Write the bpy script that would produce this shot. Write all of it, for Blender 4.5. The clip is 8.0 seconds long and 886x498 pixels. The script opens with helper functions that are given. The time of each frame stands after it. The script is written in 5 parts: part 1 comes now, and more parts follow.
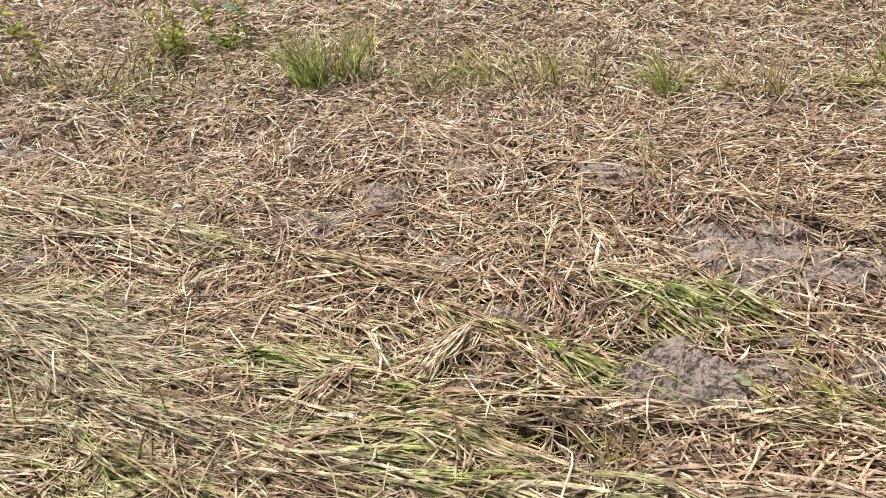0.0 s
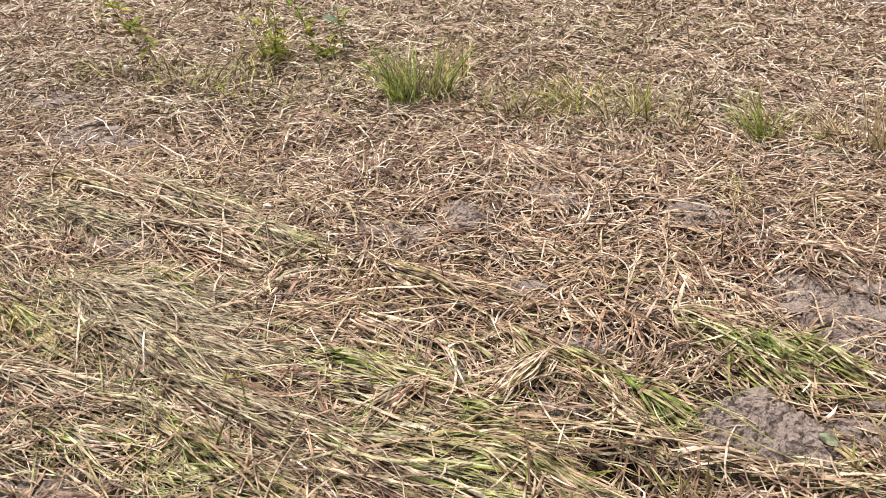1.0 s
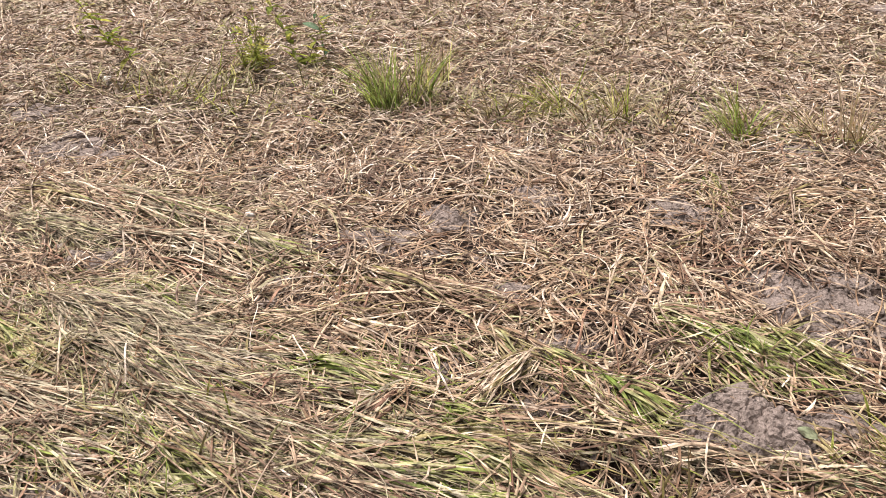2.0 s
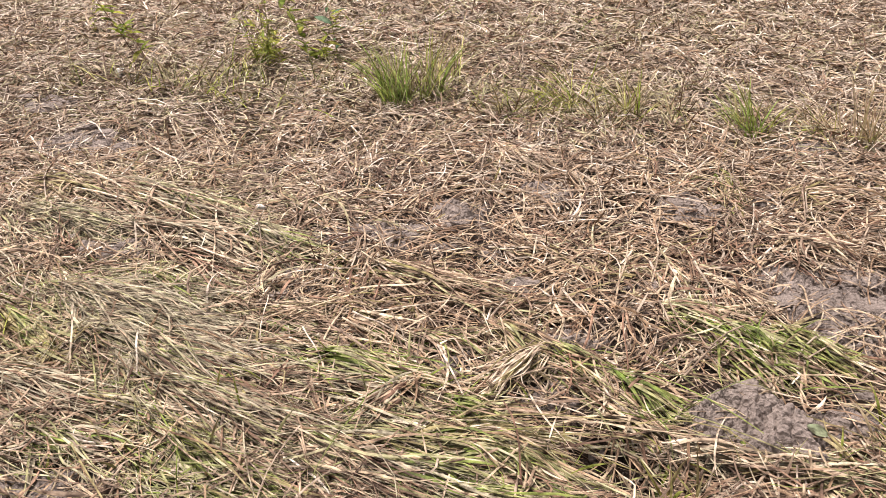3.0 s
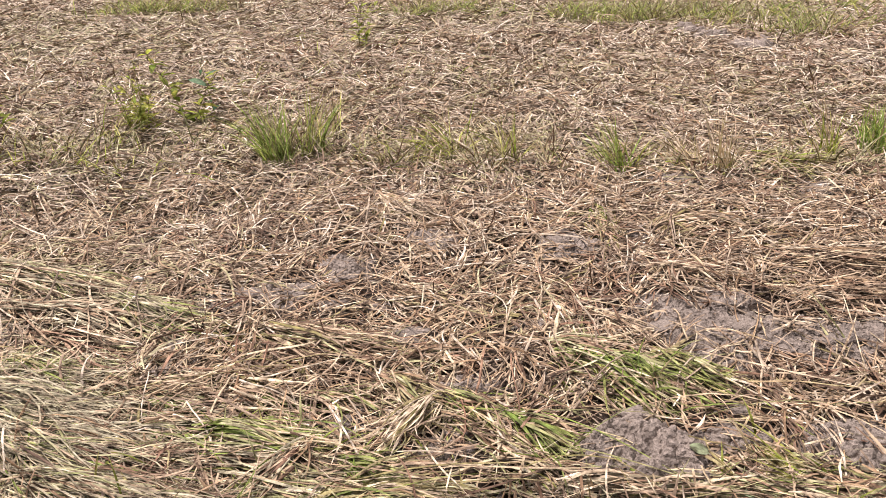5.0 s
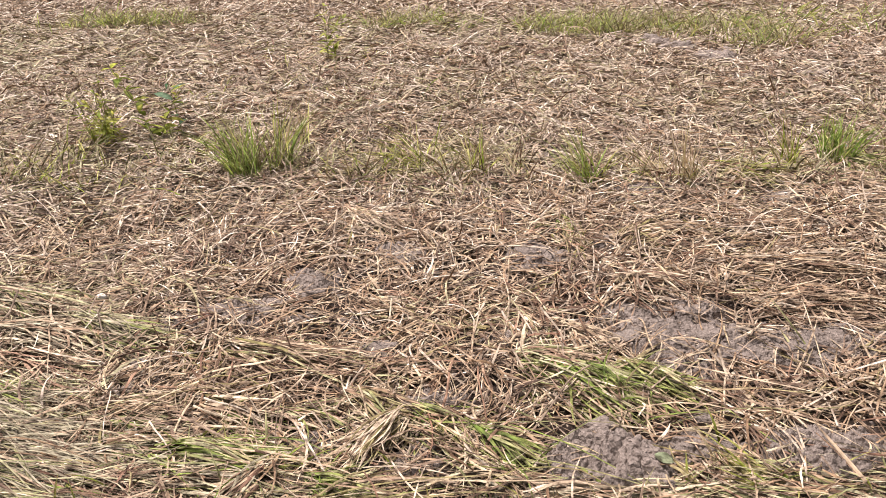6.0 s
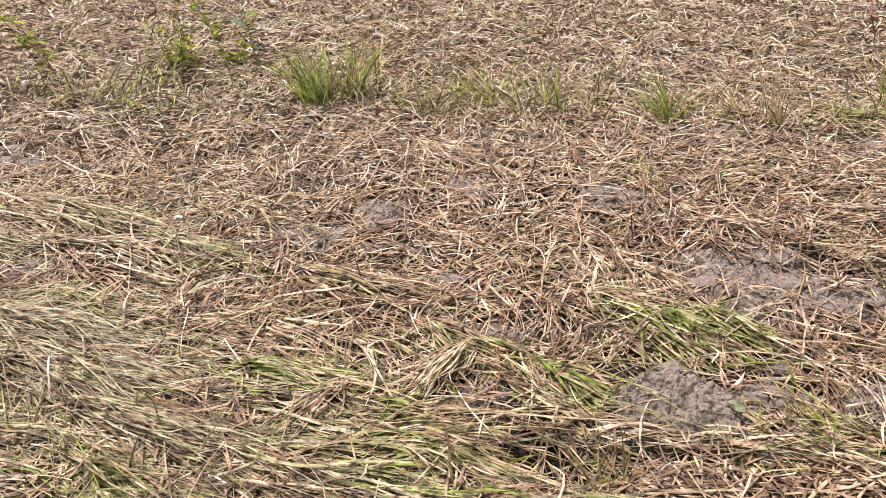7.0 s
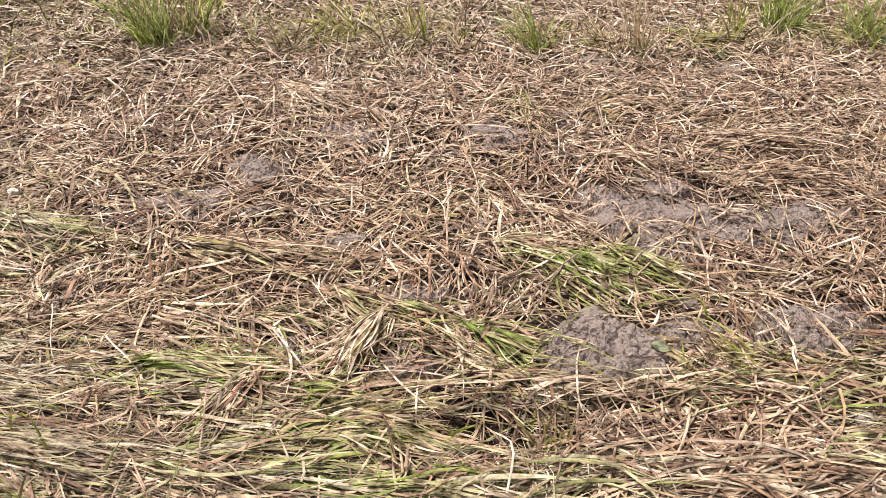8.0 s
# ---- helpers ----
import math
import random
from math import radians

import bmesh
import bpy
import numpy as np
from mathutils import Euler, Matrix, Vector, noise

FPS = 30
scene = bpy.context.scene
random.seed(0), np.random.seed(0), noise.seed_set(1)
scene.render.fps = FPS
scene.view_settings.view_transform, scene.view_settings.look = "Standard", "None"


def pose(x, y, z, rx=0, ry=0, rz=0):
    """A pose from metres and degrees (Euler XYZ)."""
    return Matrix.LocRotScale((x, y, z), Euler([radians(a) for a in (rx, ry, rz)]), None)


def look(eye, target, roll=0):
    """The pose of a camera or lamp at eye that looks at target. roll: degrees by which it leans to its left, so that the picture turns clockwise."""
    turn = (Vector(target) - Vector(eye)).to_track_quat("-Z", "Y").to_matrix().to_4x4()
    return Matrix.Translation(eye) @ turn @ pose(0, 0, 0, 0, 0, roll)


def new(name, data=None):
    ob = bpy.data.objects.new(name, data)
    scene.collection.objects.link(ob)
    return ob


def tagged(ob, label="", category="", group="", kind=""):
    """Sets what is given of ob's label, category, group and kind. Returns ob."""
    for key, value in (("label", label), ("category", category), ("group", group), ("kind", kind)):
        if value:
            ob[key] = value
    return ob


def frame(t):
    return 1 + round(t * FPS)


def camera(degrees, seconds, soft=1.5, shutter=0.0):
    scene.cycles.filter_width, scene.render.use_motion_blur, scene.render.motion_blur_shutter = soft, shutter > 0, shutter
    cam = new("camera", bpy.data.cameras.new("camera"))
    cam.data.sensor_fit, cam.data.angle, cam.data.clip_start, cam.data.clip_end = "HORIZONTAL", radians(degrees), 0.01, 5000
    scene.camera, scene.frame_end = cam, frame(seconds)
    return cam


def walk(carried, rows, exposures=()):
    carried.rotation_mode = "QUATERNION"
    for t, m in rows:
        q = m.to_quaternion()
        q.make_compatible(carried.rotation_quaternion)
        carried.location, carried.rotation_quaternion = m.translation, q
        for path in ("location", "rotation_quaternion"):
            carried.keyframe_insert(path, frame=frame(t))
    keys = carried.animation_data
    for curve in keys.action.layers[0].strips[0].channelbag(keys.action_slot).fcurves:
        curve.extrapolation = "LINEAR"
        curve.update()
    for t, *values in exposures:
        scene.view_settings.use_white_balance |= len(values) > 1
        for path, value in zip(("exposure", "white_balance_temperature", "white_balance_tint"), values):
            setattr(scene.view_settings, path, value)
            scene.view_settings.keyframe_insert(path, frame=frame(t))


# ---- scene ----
cam = camera(61.9, 8.0, soft=0.55)
SKY, SUN = 0.046, 1.95
PATH = [
    (0, (0.033, 0.13, 1.442), (-0.008, 1.834, 0.395), -4.5),
    (0.3, (0.003, 0.13, 1.447), (-0.14, 1.823, 0.393), -3.3),
    (0.5, (-0.019, 0.129, 1.451), (-0.182, 1.84, 0.429), -2.4),
    (1, (-0.039, 0.109, 1.448), (-0.246, 1.835, 0.459), -1.5),
    (1.5, (-0.018, 0.102, 1.449), (-0.22, 1.831, 0.463), -2.4),
    (1.7, (-0.009, 0.105, 1.452), (-0.189, 1.839, 0.473), -2.4),
    (2.8, (-0.019, 0.096, 1.445), (-0.202, 1.826, 0.459), -2.1),
    (3, (-0.016, 0.096, 1.445), (-0.217, 1.823, 0.457), -2.1),
    (3.5, (0.005, 0.101, 1.451), (-0.16, 1.844, 0.484), -3.1),
    (4, (0.023, 0.102, 1.461), (-0.068, 1.873, 0.535), -3.6),
    (4.2, (0.034, 0.103, 1.46), (-0.013, 1.88, 0.543), -4.5),
    (4.5, (0.057, 0.114, 1.466), (0.105, 1.9, 0.567), -3.4),
    (4.7, (0.047, 0.107, 1.465), (0.105, 1.894, 0.568), -3.1),
    (5.8, (0.077, 0.095, 1.467), (0.193, 1.899, 0.611), -2.8),
    (6, (0.08, 0.1, 1.472), (0.213, 1.898, 0.607), -2.8),
    (6.5, (0.069, 0.099, 1.462), (0.138, 1.882, 0.56), -3.3),
    (6.8, (0.044, 0.11, 1.454), (0.041, 1.861, 0.486), -3.3),
    (7, (0.04, 0.117, 1.44), (0.0, 1.849, 0.44), -2.8),
    (7.2, (0.031, 0.137, 1.431), (0.093, 1.84, 0.383), -1.2),
    (7.5, (-0.009, 0.199, 1.421), (0.213, 1.865, 0.337), 1.3),
    (7.7, (-0.056, 0.252, 1.407), (0.244, 1.886, 0.293), 1.4),
    (8, (-0.142, 0.322, 1.444), (0.226, 1.899, 0.27), 0.3),
]
walk(cam, [(t, look(eye, target, roll)) for t, eye, target, roll in PATH], [(0.0, 1.67, 6300, 10.5), (0.6, 1.67, 6350, 11), (1.2, 1.66, 6350, 15.5), (8.0, 1.66, 6350, 16.5)])

# ---- light: an overcast sky ----
world = bpy.data.worlds.new("overcast_sky")
scene.world = world
world.use_nodes = True
wn = world.node_tree.nodes
sky = wn.new("ShaderNodeTexSky")
sky.sky_type = "NISHITA"
sky.sun_disc = False
sky.sun_elevation, sky.sun_rotation = radians(73), radians(-54)
sky.dust_density, sky.air_density, sky.ozone_density = 8.0, 1.0, 0.3
wn["Background"].inputs["Strength"].default_value = SKY
cloud = wn.new("ShaderNodeHueSaturation")
cloud.inputs["Saturation"].default_value = 0.3
world.node_tree.links.new(sky.outputs[0], cloud.inputs["Color"])
world.node_tree.links.new(cloud.outputs[0], wn["Background"].inputs["Color"])
sun = new("sun", bpy.data.lights.new("sun", "SUN"))
sun.data.energy, sun.data.angle, sun.data.color = SUN, radians(22), (1.0, 0.965, 0.92)
sun.matrix_world = look((-3.5, 5.5, 14.0), (0, 3, 0))


# ---- materials ----
def shader(name, rough=0.7, spec=0.3):
    m = bpy.data.materials.new(name)
    m.use_nodes = True
    nt = m.node_tree
    b = nt.nodes["Principled BSDF"]
    b.inputs["Roughness"].default_value = rough
    b.inputs["Specular IOR Level"].default_value = spec
    return m, nt, b


def node(nt, kind, **inputs):
    n = nt.nodes.new(kind)
    for key, value in inputs.items():
        n.inputs[key].default_value = value
    return n


def ramp(nt, stops):
    r = nt.nodes.new("ShaderNodeValToRGB")
    e = r.color_ramp.elements
    while len(e) < len(stops):
        e.new(0.5)
    for k, (at, c) in zip(e, stops):
        k.position, k.color = at, (*c, 1)
    return r


def faded_tones(stops, by):
    return [(at, tuple(by * v for v in c)) for at, c in stops]


def math_node(nt, op, a, b=None):
    n = nt.nodes.new("ShaderNodeMath")
    n.operation = op
    for i, v in enumerate((a, b)):
        if v is None:
            continue
        if isinstance(v, (int, float)):
            n.inputs[i].default_value = v
        else:
            nt.links.new(v, n.inputs[i])
    return n.outputs[0]


def mixed(nt, mode, fac, a, b):
    n = nt.nodes.new("ShaderNodeMix")
    n.data_type, n.blend_type = "RGBA", mode
    for i, v in ((0, fac), (6, a), (7, b)):
        if isinstance(v, (int, float)):
            n.inputs[i].default_value = v
        elif isinstance(v, tuple):
            n.inputs[i].default_value = (*v, 1)
        else:
            nt.links.new(v, n.inputs[i])
    return n.outputs[2]


def blade_material(name, stops, tip=None, tip_amount=0.5, rough=0.55, through_light=0.0, dirty=True, tone_by=0.68):
    """A dry or green blade: a tone of its own for each blade, streaks along it, a paler or browner tip, small stains."""
    m, nt, b = shader(name, rough + 0.15, 0.16)
    geo, info = nt.nodes.new("ShaderNodeNewGeometry"), nt.nodes.new("ShaderNodeObjectInfo")
    rnd = math_node(nt, "FRACT", math_node(nt, "ADD", geo.outputs["Random Per Island"], info.outputs["Random"]))
    tone = ramp(nt, faded_tones(stops, tone_by))
    nt.links.new(rnd, tone.inputs[0])
    uv = nt.nodes.new("ShaderNodeUVMap")
    xyz = nt.nodes.new("ShaderNodeSeparateXYZ")
    nt.links.new(uv.outputs[0], xyz.inputs[0])
    col = tone.outputs[0]
    if tip:
        far = math_node(nt, "MULTIPLY", math_node(nt, "POWER", xyz.outputs[1], 1.6), tip_amount)
        col = mixed(nt, "MIX", far, col, tuple(tone_by * v for v in tip))
    # fine streaks along the blade
    vec = nt.nodes.new("ShaderNodeCombineXYZ")
    nt.links.new(math_node(nt, "MULTIPLY", xyz.outputs[0], 5.0), vec.inputs[0])
    nt.links.new(math_node(nt, "MULTIPLY", xyz.outputs[1], 4.0), vec.inputs[1])
    nt.links.new(math_node(nt, "MULTIPLY", rnd, 90.0), vec.inputs[2])
    streak = node(nt, "ShaderNodeTexNoise", Scale=1.0, Detail=3.0)
    nt.links.new(vec.outputs[0], streak.inputs["Vector"])
    band = ramp(nt, [(0.3, (0.72, 0.70, 0.68)), (0.7, (1.12, 1.12, 1.1))])
    nt.links.new(streak.outputs[0], band.inputs[0])
    col = mixed(nt, "MULTIPLY", 1.0, col, band.outputs[0])
    # mud splashes and grey weathering in patches
    place = nt.nodes.new("ShaderNodeNewGeometry")
    patch = node(nt, "ShaderNodeTexNoise", Scale=2.3, Detail=5.0)
    nt.links.new(place.outputs["Position"], patch.inputs["Vector"])
    dirt = ramp(nt, [(0.48, (0, 0, 0)), (0.75, (1, 1, 1))])
    nt.links.new(patch.outputs[0], dirt.inputs[0])
    col = mixed(nt, "MIX", math_node(nt, "MULTIPLY", dirt.outputs[0], 0.28), col, (0.215, 0.148, 0.105))
    small = node(nt, "ShaderNodeTexNoise", Scale=15.0, Detail=3.0)
    nt.links.new(place.outputs["Position"], small.inputs["Vector"])
    damp = ramp(nt, [(0.50, (0, 0, 0)), (0.68, (1, 1, 1))])
    nt.links.new(small.outputs[0], damp.inputs[0])
    col = mixed(nt, "MIX", math_node(nt, "MULTIPLY", damp.outputs[0], 0.45 if dirty else 0.12), col, (0.105, 0.06, 0.038))
    # blotchy weathering, a few centimetres across
    blot = node(nt, "ShaderNodeTexNoise", Scale=26.0, Detail=4.0, Roughness=0.6)
    nt.links.new(place.outputs["Position"], blot.inputs["Vector"])
    worn = ramp(nt, [(0.34, (0.27, 0.22, 0.19)), (0.48, (0.93, 0.90, 0.87)), (0.64, (1.52, 1.50, 1.46))])
    nt.links.new(blot.outputs[0], worn.inputs[0])
    col = mixed(nt, "MULTIPLY", 1.0, col, worn.outputs[0])
    nt.links.new(col, b.inputs["Base Color"])
    bump = node(nt, "ShaderNodeBump", Strength=0.25, Distance=0.001)
    nt.links.new(streak.outputs[0], bump.inputs["Height"])
    nt.links.new(bump.outputs[0], b.inputs["Normal"])
    if through_light:
        thin = nt.nodes.new("ShaderNodeBsdfTranslucent")
        nt.links.new(col, thin.inputs[0])
        mix = nt.nodes.new("ShaderNodeMixShader")
        mix.inputs[0].default_value = through_light
        nt.links.new(b.outputs[0], mix.inputs[1])
        nt.links.new(thin.outputs[0], mix.inputs[2])
        nt.links.new(mix.outputs[0], nt.nodes["Material Output"].inputs[0])
    return m


DRY = blade_material("dry_straw", [(0.0, (0.10, 0.053, 0.033)), (0.12, (0.23, 0.135, 0.082)), (0.30, (0.43, 0.285, 0.165)), (0.48, (0.42, 0.295, 0.205)), (0.72, (0.56, 0.42, 0.285)), (0.90, (0.69, 0.55, 0.36)), (1.0, (0.84, 0.72, 0.55))], (0.52, 0.41, 0.30), 0.3)
PALE = blade_material("bleached_straw", [(0.0, (0.48, 0.365, 0.25)), (1.0, (0.66, 0.55, 0.42))], (0.56, 0.45, 0.34), 0.3, tone_by=0.86)
OLD = blade_material("weathered_straw", [(0.0, (0.10, 0.057, 0.038)), (0.4, (0.25, 0.165, 0.115)), (0.75, (0.38, 0.285, 0.21)), (1.0, (0.53, 0.435, 0.335))], (0.40, 0.315, 0.235), 0.4)
OLIVE = blade_material("fading_grass", [(0.0, (0.14, 0.15, 0.05)), (0.35, (0.27, 0.275, 0.11)), (0.65, (0.37, 0.35, 0.185)), (1.0, (0.50, 0.46, 0.30))], (0.42, 0.37, 0.22), 0.5, 0.5, tone_by=0.78)
COMBED = blade_material("combed_pale_grass", [(0.0, (0.17, 0.135, 0.085)), (0.3, (0.33, 0.285, 0.19)), (0.7, (0.45, 0.40, 0.275)), (1.0, (0.58, 0.52, 0.38))], (0.48, 0.415, 0.29), 0.4, 0.5)
STUBBLE = blade_material("dry_stubble", [(0.0, (0.46, 0.34, 0.20)), (0.5, (0.64, 0.51, 0.34)), (1.0, (0.80, 0.69, 0.51))], (0.70, 0.58, 0.40), 0.3, 0.5, 0.5, dirty=False, tone_by=1.0)
SILVER = blade_material("grey_bleached_straw", [(0.0, (0.26, 0.195, 0.145)), (0.4, (0.52, 0.42, 0.325)), (0.75, (0.68, 0.575, 0.46)), (1.0, (0.86, 0.76, 0.64))], (0.66, 0.56, 0.45), 0.3, tone_by=0.76)
GREEN = blade_material("green_grass", [(0.0, (0.11, 0.165, 0.025)), (0.35, (0.20, 0.285, 0.045)), (0.7, (0.30, 0.37, 0.08)), (1.0, (0.43, 0.44, 0.17))], (0.44, 0.40, 0.18), 0.45, 0.45, 0.3, dirty=False, tone_by=0.78)
SPROUT = blade_material("sprouting_grass", [(0.0, (0.24, 0.36, 0.04)), (0.4, (0.40, 0.51, 0.075)), (0.75, (0.54, 0.57, 0.14)), (1.0, (0.68, 0.63, 0.27))], (0.64, 0.56, 0.26), 0.5, 0.5, 0.65, dirty=False, tone_by=0.84)
HAY = blade_material("pale_hay", [(0.0, (0.20, 0.18, 0.085)), (0.35, (0.36, 0.325, 0.17)), (0.7, (0.49, 0.435, 0.26)), (1.0, (0.62, 0.555, 0.37))], (0.52, 0.45, 0.29), 0.4, 0.5)
FRESHGREEN = blade_material("fresh_tuft_grass", [(0.0, (0.11, 0.21, 0.03)), (0.4, (0.205, 0.335, 0.055)), (0.75, (0.32, 0.425, 0.10)), (1.0, (0.47, 0.51, 0.20))], (0.42, 0.43, 0.16), 0.4, 0.45, 0.5, dirty=False, tone_by=1.05)
YELLOW = blade_material("yellow_grass", [(0.0, (0.19, 0.165, 0.05)), (0.5, (0.32, 0.27, 0.11)), (1.0, (0.46, 0.385, 0.21))], (0.44, 0.355, 0.22), 0.5, 0.5, 0.15, tone_by=0.78)
RED = blade_material("rust_brown_straw", [(0.0, (0.12, 0.055, 0.036)), (0.5, (0.29, 0.16, 0.105)), (1.0, (0.46, 0.295, 0.20))], (0.44, 0.29, 0.20), 0.3)
LEAF = blade_material("weed_leaf", [(0.0, (0.19, 0.31, 0.04)), (0.5, (0.35, 0.42, 0.07)), (1.0, (0.53, 0.51, 0.11))], (0.54, 0.48, 0.13), 0.4, 0.5, 0.62, dirty=False, tone_by=0.84)
BLUE = blade_material("bluish_leaf", [(0.0, (0.09, 0.20, 0.10)), (1.0, (0.16, 0.27, 0.15))], None, 0, 0.5, 0.3, dirty=False)
PALELEAF = blade_material("pale_green_leaf", [(0.0, (0.22, 0.275, 0.15)), (1.0, (0.27, 0.32, 0.19))], None, 0, 0.5, dirty=False)


def soil_material(name, tones, fine=1.0, relief=0.012, litter=False):
    m, nt, b = shader(name, 0.85, 0.25)
    geo = nt.nodes.new("ShaderNodeNewGeometry")
    big = node(nt, "ShaderNodeTexNoise", Scale=3.0, Detail=6.0, Roughness=0.6)
    small = node(nt, "ShaderNodeTexNoise", Scale=90.0 * fine, Detail=5.0, Roughness=0.65)
    crumb = node(nt, "ShaderNodeTexVoronoi", Scale=70.0 * fine)
    for n in (big, small, crumb):
        nt.links.new(geo.outputs["Position"], n.inputs["Vector"])
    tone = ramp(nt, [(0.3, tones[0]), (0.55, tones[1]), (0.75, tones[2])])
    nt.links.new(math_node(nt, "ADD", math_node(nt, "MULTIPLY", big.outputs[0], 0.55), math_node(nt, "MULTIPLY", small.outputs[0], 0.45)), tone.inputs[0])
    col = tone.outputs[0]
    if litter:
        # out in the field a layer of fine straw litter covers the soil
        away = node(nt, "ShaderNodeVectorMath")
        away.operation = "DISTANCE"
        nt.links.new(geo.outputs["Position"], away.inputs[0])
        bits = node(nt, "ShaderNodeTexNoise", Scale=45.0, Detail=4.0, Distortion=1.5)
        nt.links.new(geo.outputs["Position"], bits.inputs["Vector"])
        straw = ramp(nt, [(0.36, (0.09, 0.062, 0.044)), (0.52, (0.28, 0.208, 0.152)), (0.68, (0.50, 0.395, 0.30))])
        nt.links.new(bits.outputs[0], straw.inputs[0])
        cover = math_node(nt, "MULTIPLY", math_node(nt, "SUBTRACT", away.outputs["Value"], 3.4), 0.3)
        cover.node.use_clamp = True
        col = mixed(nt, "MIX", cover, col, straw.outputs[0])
    nt.links.new(col, b.inputs["Base Color"])
    wet = ramp(nt, [(0.35, (0.6, 0.6, 0.6)), (0.65, (0.95, 0.95, 0.95))])
    nt.links.new(big.outputs[0], wet.inputs[0])
    nt.links.new(wet.outputs[0], b.inputs["Roughness"])
    high = math_node(nt, "ADD", small.outputs[0], math_node(nt, "MULTIPLY", crumb.outputs["Distance"], 0.8))
    bump = node(nt, "ShaderNodeBump", Strength=1.0, Distance=relief)
    nt.links.new(high, bump.inputs["Height"])
    nt.links.new(bump.outputs[0], b.inputs["Normal"])
    return m


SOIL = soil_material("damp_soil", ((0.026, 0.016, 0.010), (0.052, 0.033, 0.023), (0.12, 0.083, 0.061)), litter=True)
MUD = soil_material("drying_mud", ((0.135, 0.103, 0.083), (0.24, 0.188, 0.155), (0.36, 0.292, 0.248)))
STONE = soil_material("pale_stone", ((0.5, 0.46, 0.40), (0.62, 0.58, 0.51), (0.7, 0.66, 0.59)), 1.0, 0.001)

# ---- fields over the ground ----
rng = np.random.default_rng(7)


def vnoise(x, y, size, seed=0):
    """Smooth value noise, 0 to 1."""
    u, v = np.asarray(x, float) / size + seed * 17.3, np.asarray(y, float) / size - seed * 9.1
    i, j = np.floor(u).astype(np.int64), np.floor(v).astype(np.int64)
    f, g = u - i, v - j
    f, g = f * f * (3 - 2 * f), g * g * (3 - 2 * g)

    def corner(a, b):
        h = (a * 374761393 + b * 668265263 + seed * 974634777) & 0xFFFFFFFF
        h = ((h ^ (h >> 13)) * 1274126177) & 0xFFFFFFFF
        return ((h ^ (h >> 16)) & 0xFFFF) / 65535.0

    return (corner(i, j) * (1 - f) + corner(i + 1, j) * f) * (1 - g) + (corner(i, j + 1) * (1 - f) + corner(i + 1, j + 1) * f) * g


def cells(x, y, size, seed=0):
    """0 along the cracks between scattered crumbs, rising towards their middles."""
    u, v = np.asarray(x, float) / size, np.asarray(y, float) / size
    i, j = np.floor(u), np.floor(v)
    best, second = np.full(u.shape, 9.0), np.full(u.shape, 9.0)
    for a in (-1, 0, 1):
        for b in (-1, 0, 1):
            p, q = i + a, j + b
            fx = vnoise(p, q, 1.0, seed + 40)
            fy = vnoise(p, q, 1.0, seed + 41)
            d = np.hypot(p + fx - u, q + fy - v)
            second = np.minimum(second, np.maximum(best, d))
            best = np.minimum(best, d)
    return second - best


def spots(x, y, rows):
    """Soft ellipses: x, y, half-width, half-depth, amount."""
    out = np.zeros(np.shape(x))
    for cx, cy, rx, ry, a in rows:
        out = np.maximum(out, a * np.exp(-(((x - cx) / rx) ** 2 + ((y - cy) / ry) ** 2) ** 1.5))
    return out


# bare muddy places: centre, half-width, half-depth, rise, bareness
PATCHES = []


def patch(x, y, rx, ry, high, bare, label):
    PATCHES.append((x, y, rx, ry, high, bare, label))


patch(0.645, 1.665, 0.165, 0.145, 0.07, 1.4, "mound of drying grey-brown mud with a crumbly top")
patch(0.91, 1.71, 0.105, 0.065, 0.035, 1.3, "low patch of smooth drying mud among straw")
patch(1.27, 1.64, 0.20, 0.11, 0.040, 1.3, "low patch of smooth drying mud among straw")
patch(1.00, 2.39, 0.16, 0.17, 0.035, 0.97, "patch of broken grey-brown mud under loose straw")
patch(1.21, 2.48, 0.11, 0.09, 0.035, 0.97, "patch of broken grey-brown mud under loose straw")
patch(1.21, 2.22, 0.15, 0.14, 0.035, 0.97, "patch of broken grey-brown mud under loose straw")
patch(0.99, 2.11, 0.11, 0.09, 0.030, 0.9, "patch of broken grey-brown mud under loose straw")
patch(1.55, 2.17, 0.24, 0.14, 0.035, 0.97, "patch of broken grey-brown mud under loose straw")
patch(0.46, 2.36, 0.08, 0.06, 0.025, 0.9, "small patch of dry mud in straw")
patch(0.78, 2.39, 0.06, 0.05, 0.025, 0.9, "small patch of dry mud in straw")
patch(0.17, 2.02, 0.12, 0.07, 0.028, 1.0, "low patch of dry mud beside a bunch of grass")
patch(0.05, 1.76, 0.12, 0.05, 0.022, 0.9, "small patch of mud beside a straw fan")
patch(-0.22, 1.90, 0.09, 0.06, 0.025, 0.9, "small patch of mud beside a straw fan")
patch(-0.04, 2.35, 0.11, 0.07, 0.025, 1.0, "small patch of dark mud beside a bunch of grass")
patch(-0.57, 2.71, 0.23, 0.12, 0.030, 1.0, "patch of broken grey-brown mud under loose straw")
patch(-0.27, 2.94, 0.11, 0.11, 0.035, 1.0, "patch of broken grey-brown mud under loose straw")
patch(0.12, 3.12, 0.12, 0.13, 0.035, 1.0, "patch of broken grey-brown mud under loose straw")
patch(0.72, 3.01, 0.15, 0.12, 0.035, 1.0, "patch of broken grey-brown mud under loose straw")
patch(1.03, 3.08, 0.07, 0.08, 0.050, 0.9, "upright clod of dry mud in straw")
patch(1.43, 3.68, 0.16, 0.11, 0.040, 0.9, "patch of dry mud clods before stubble")
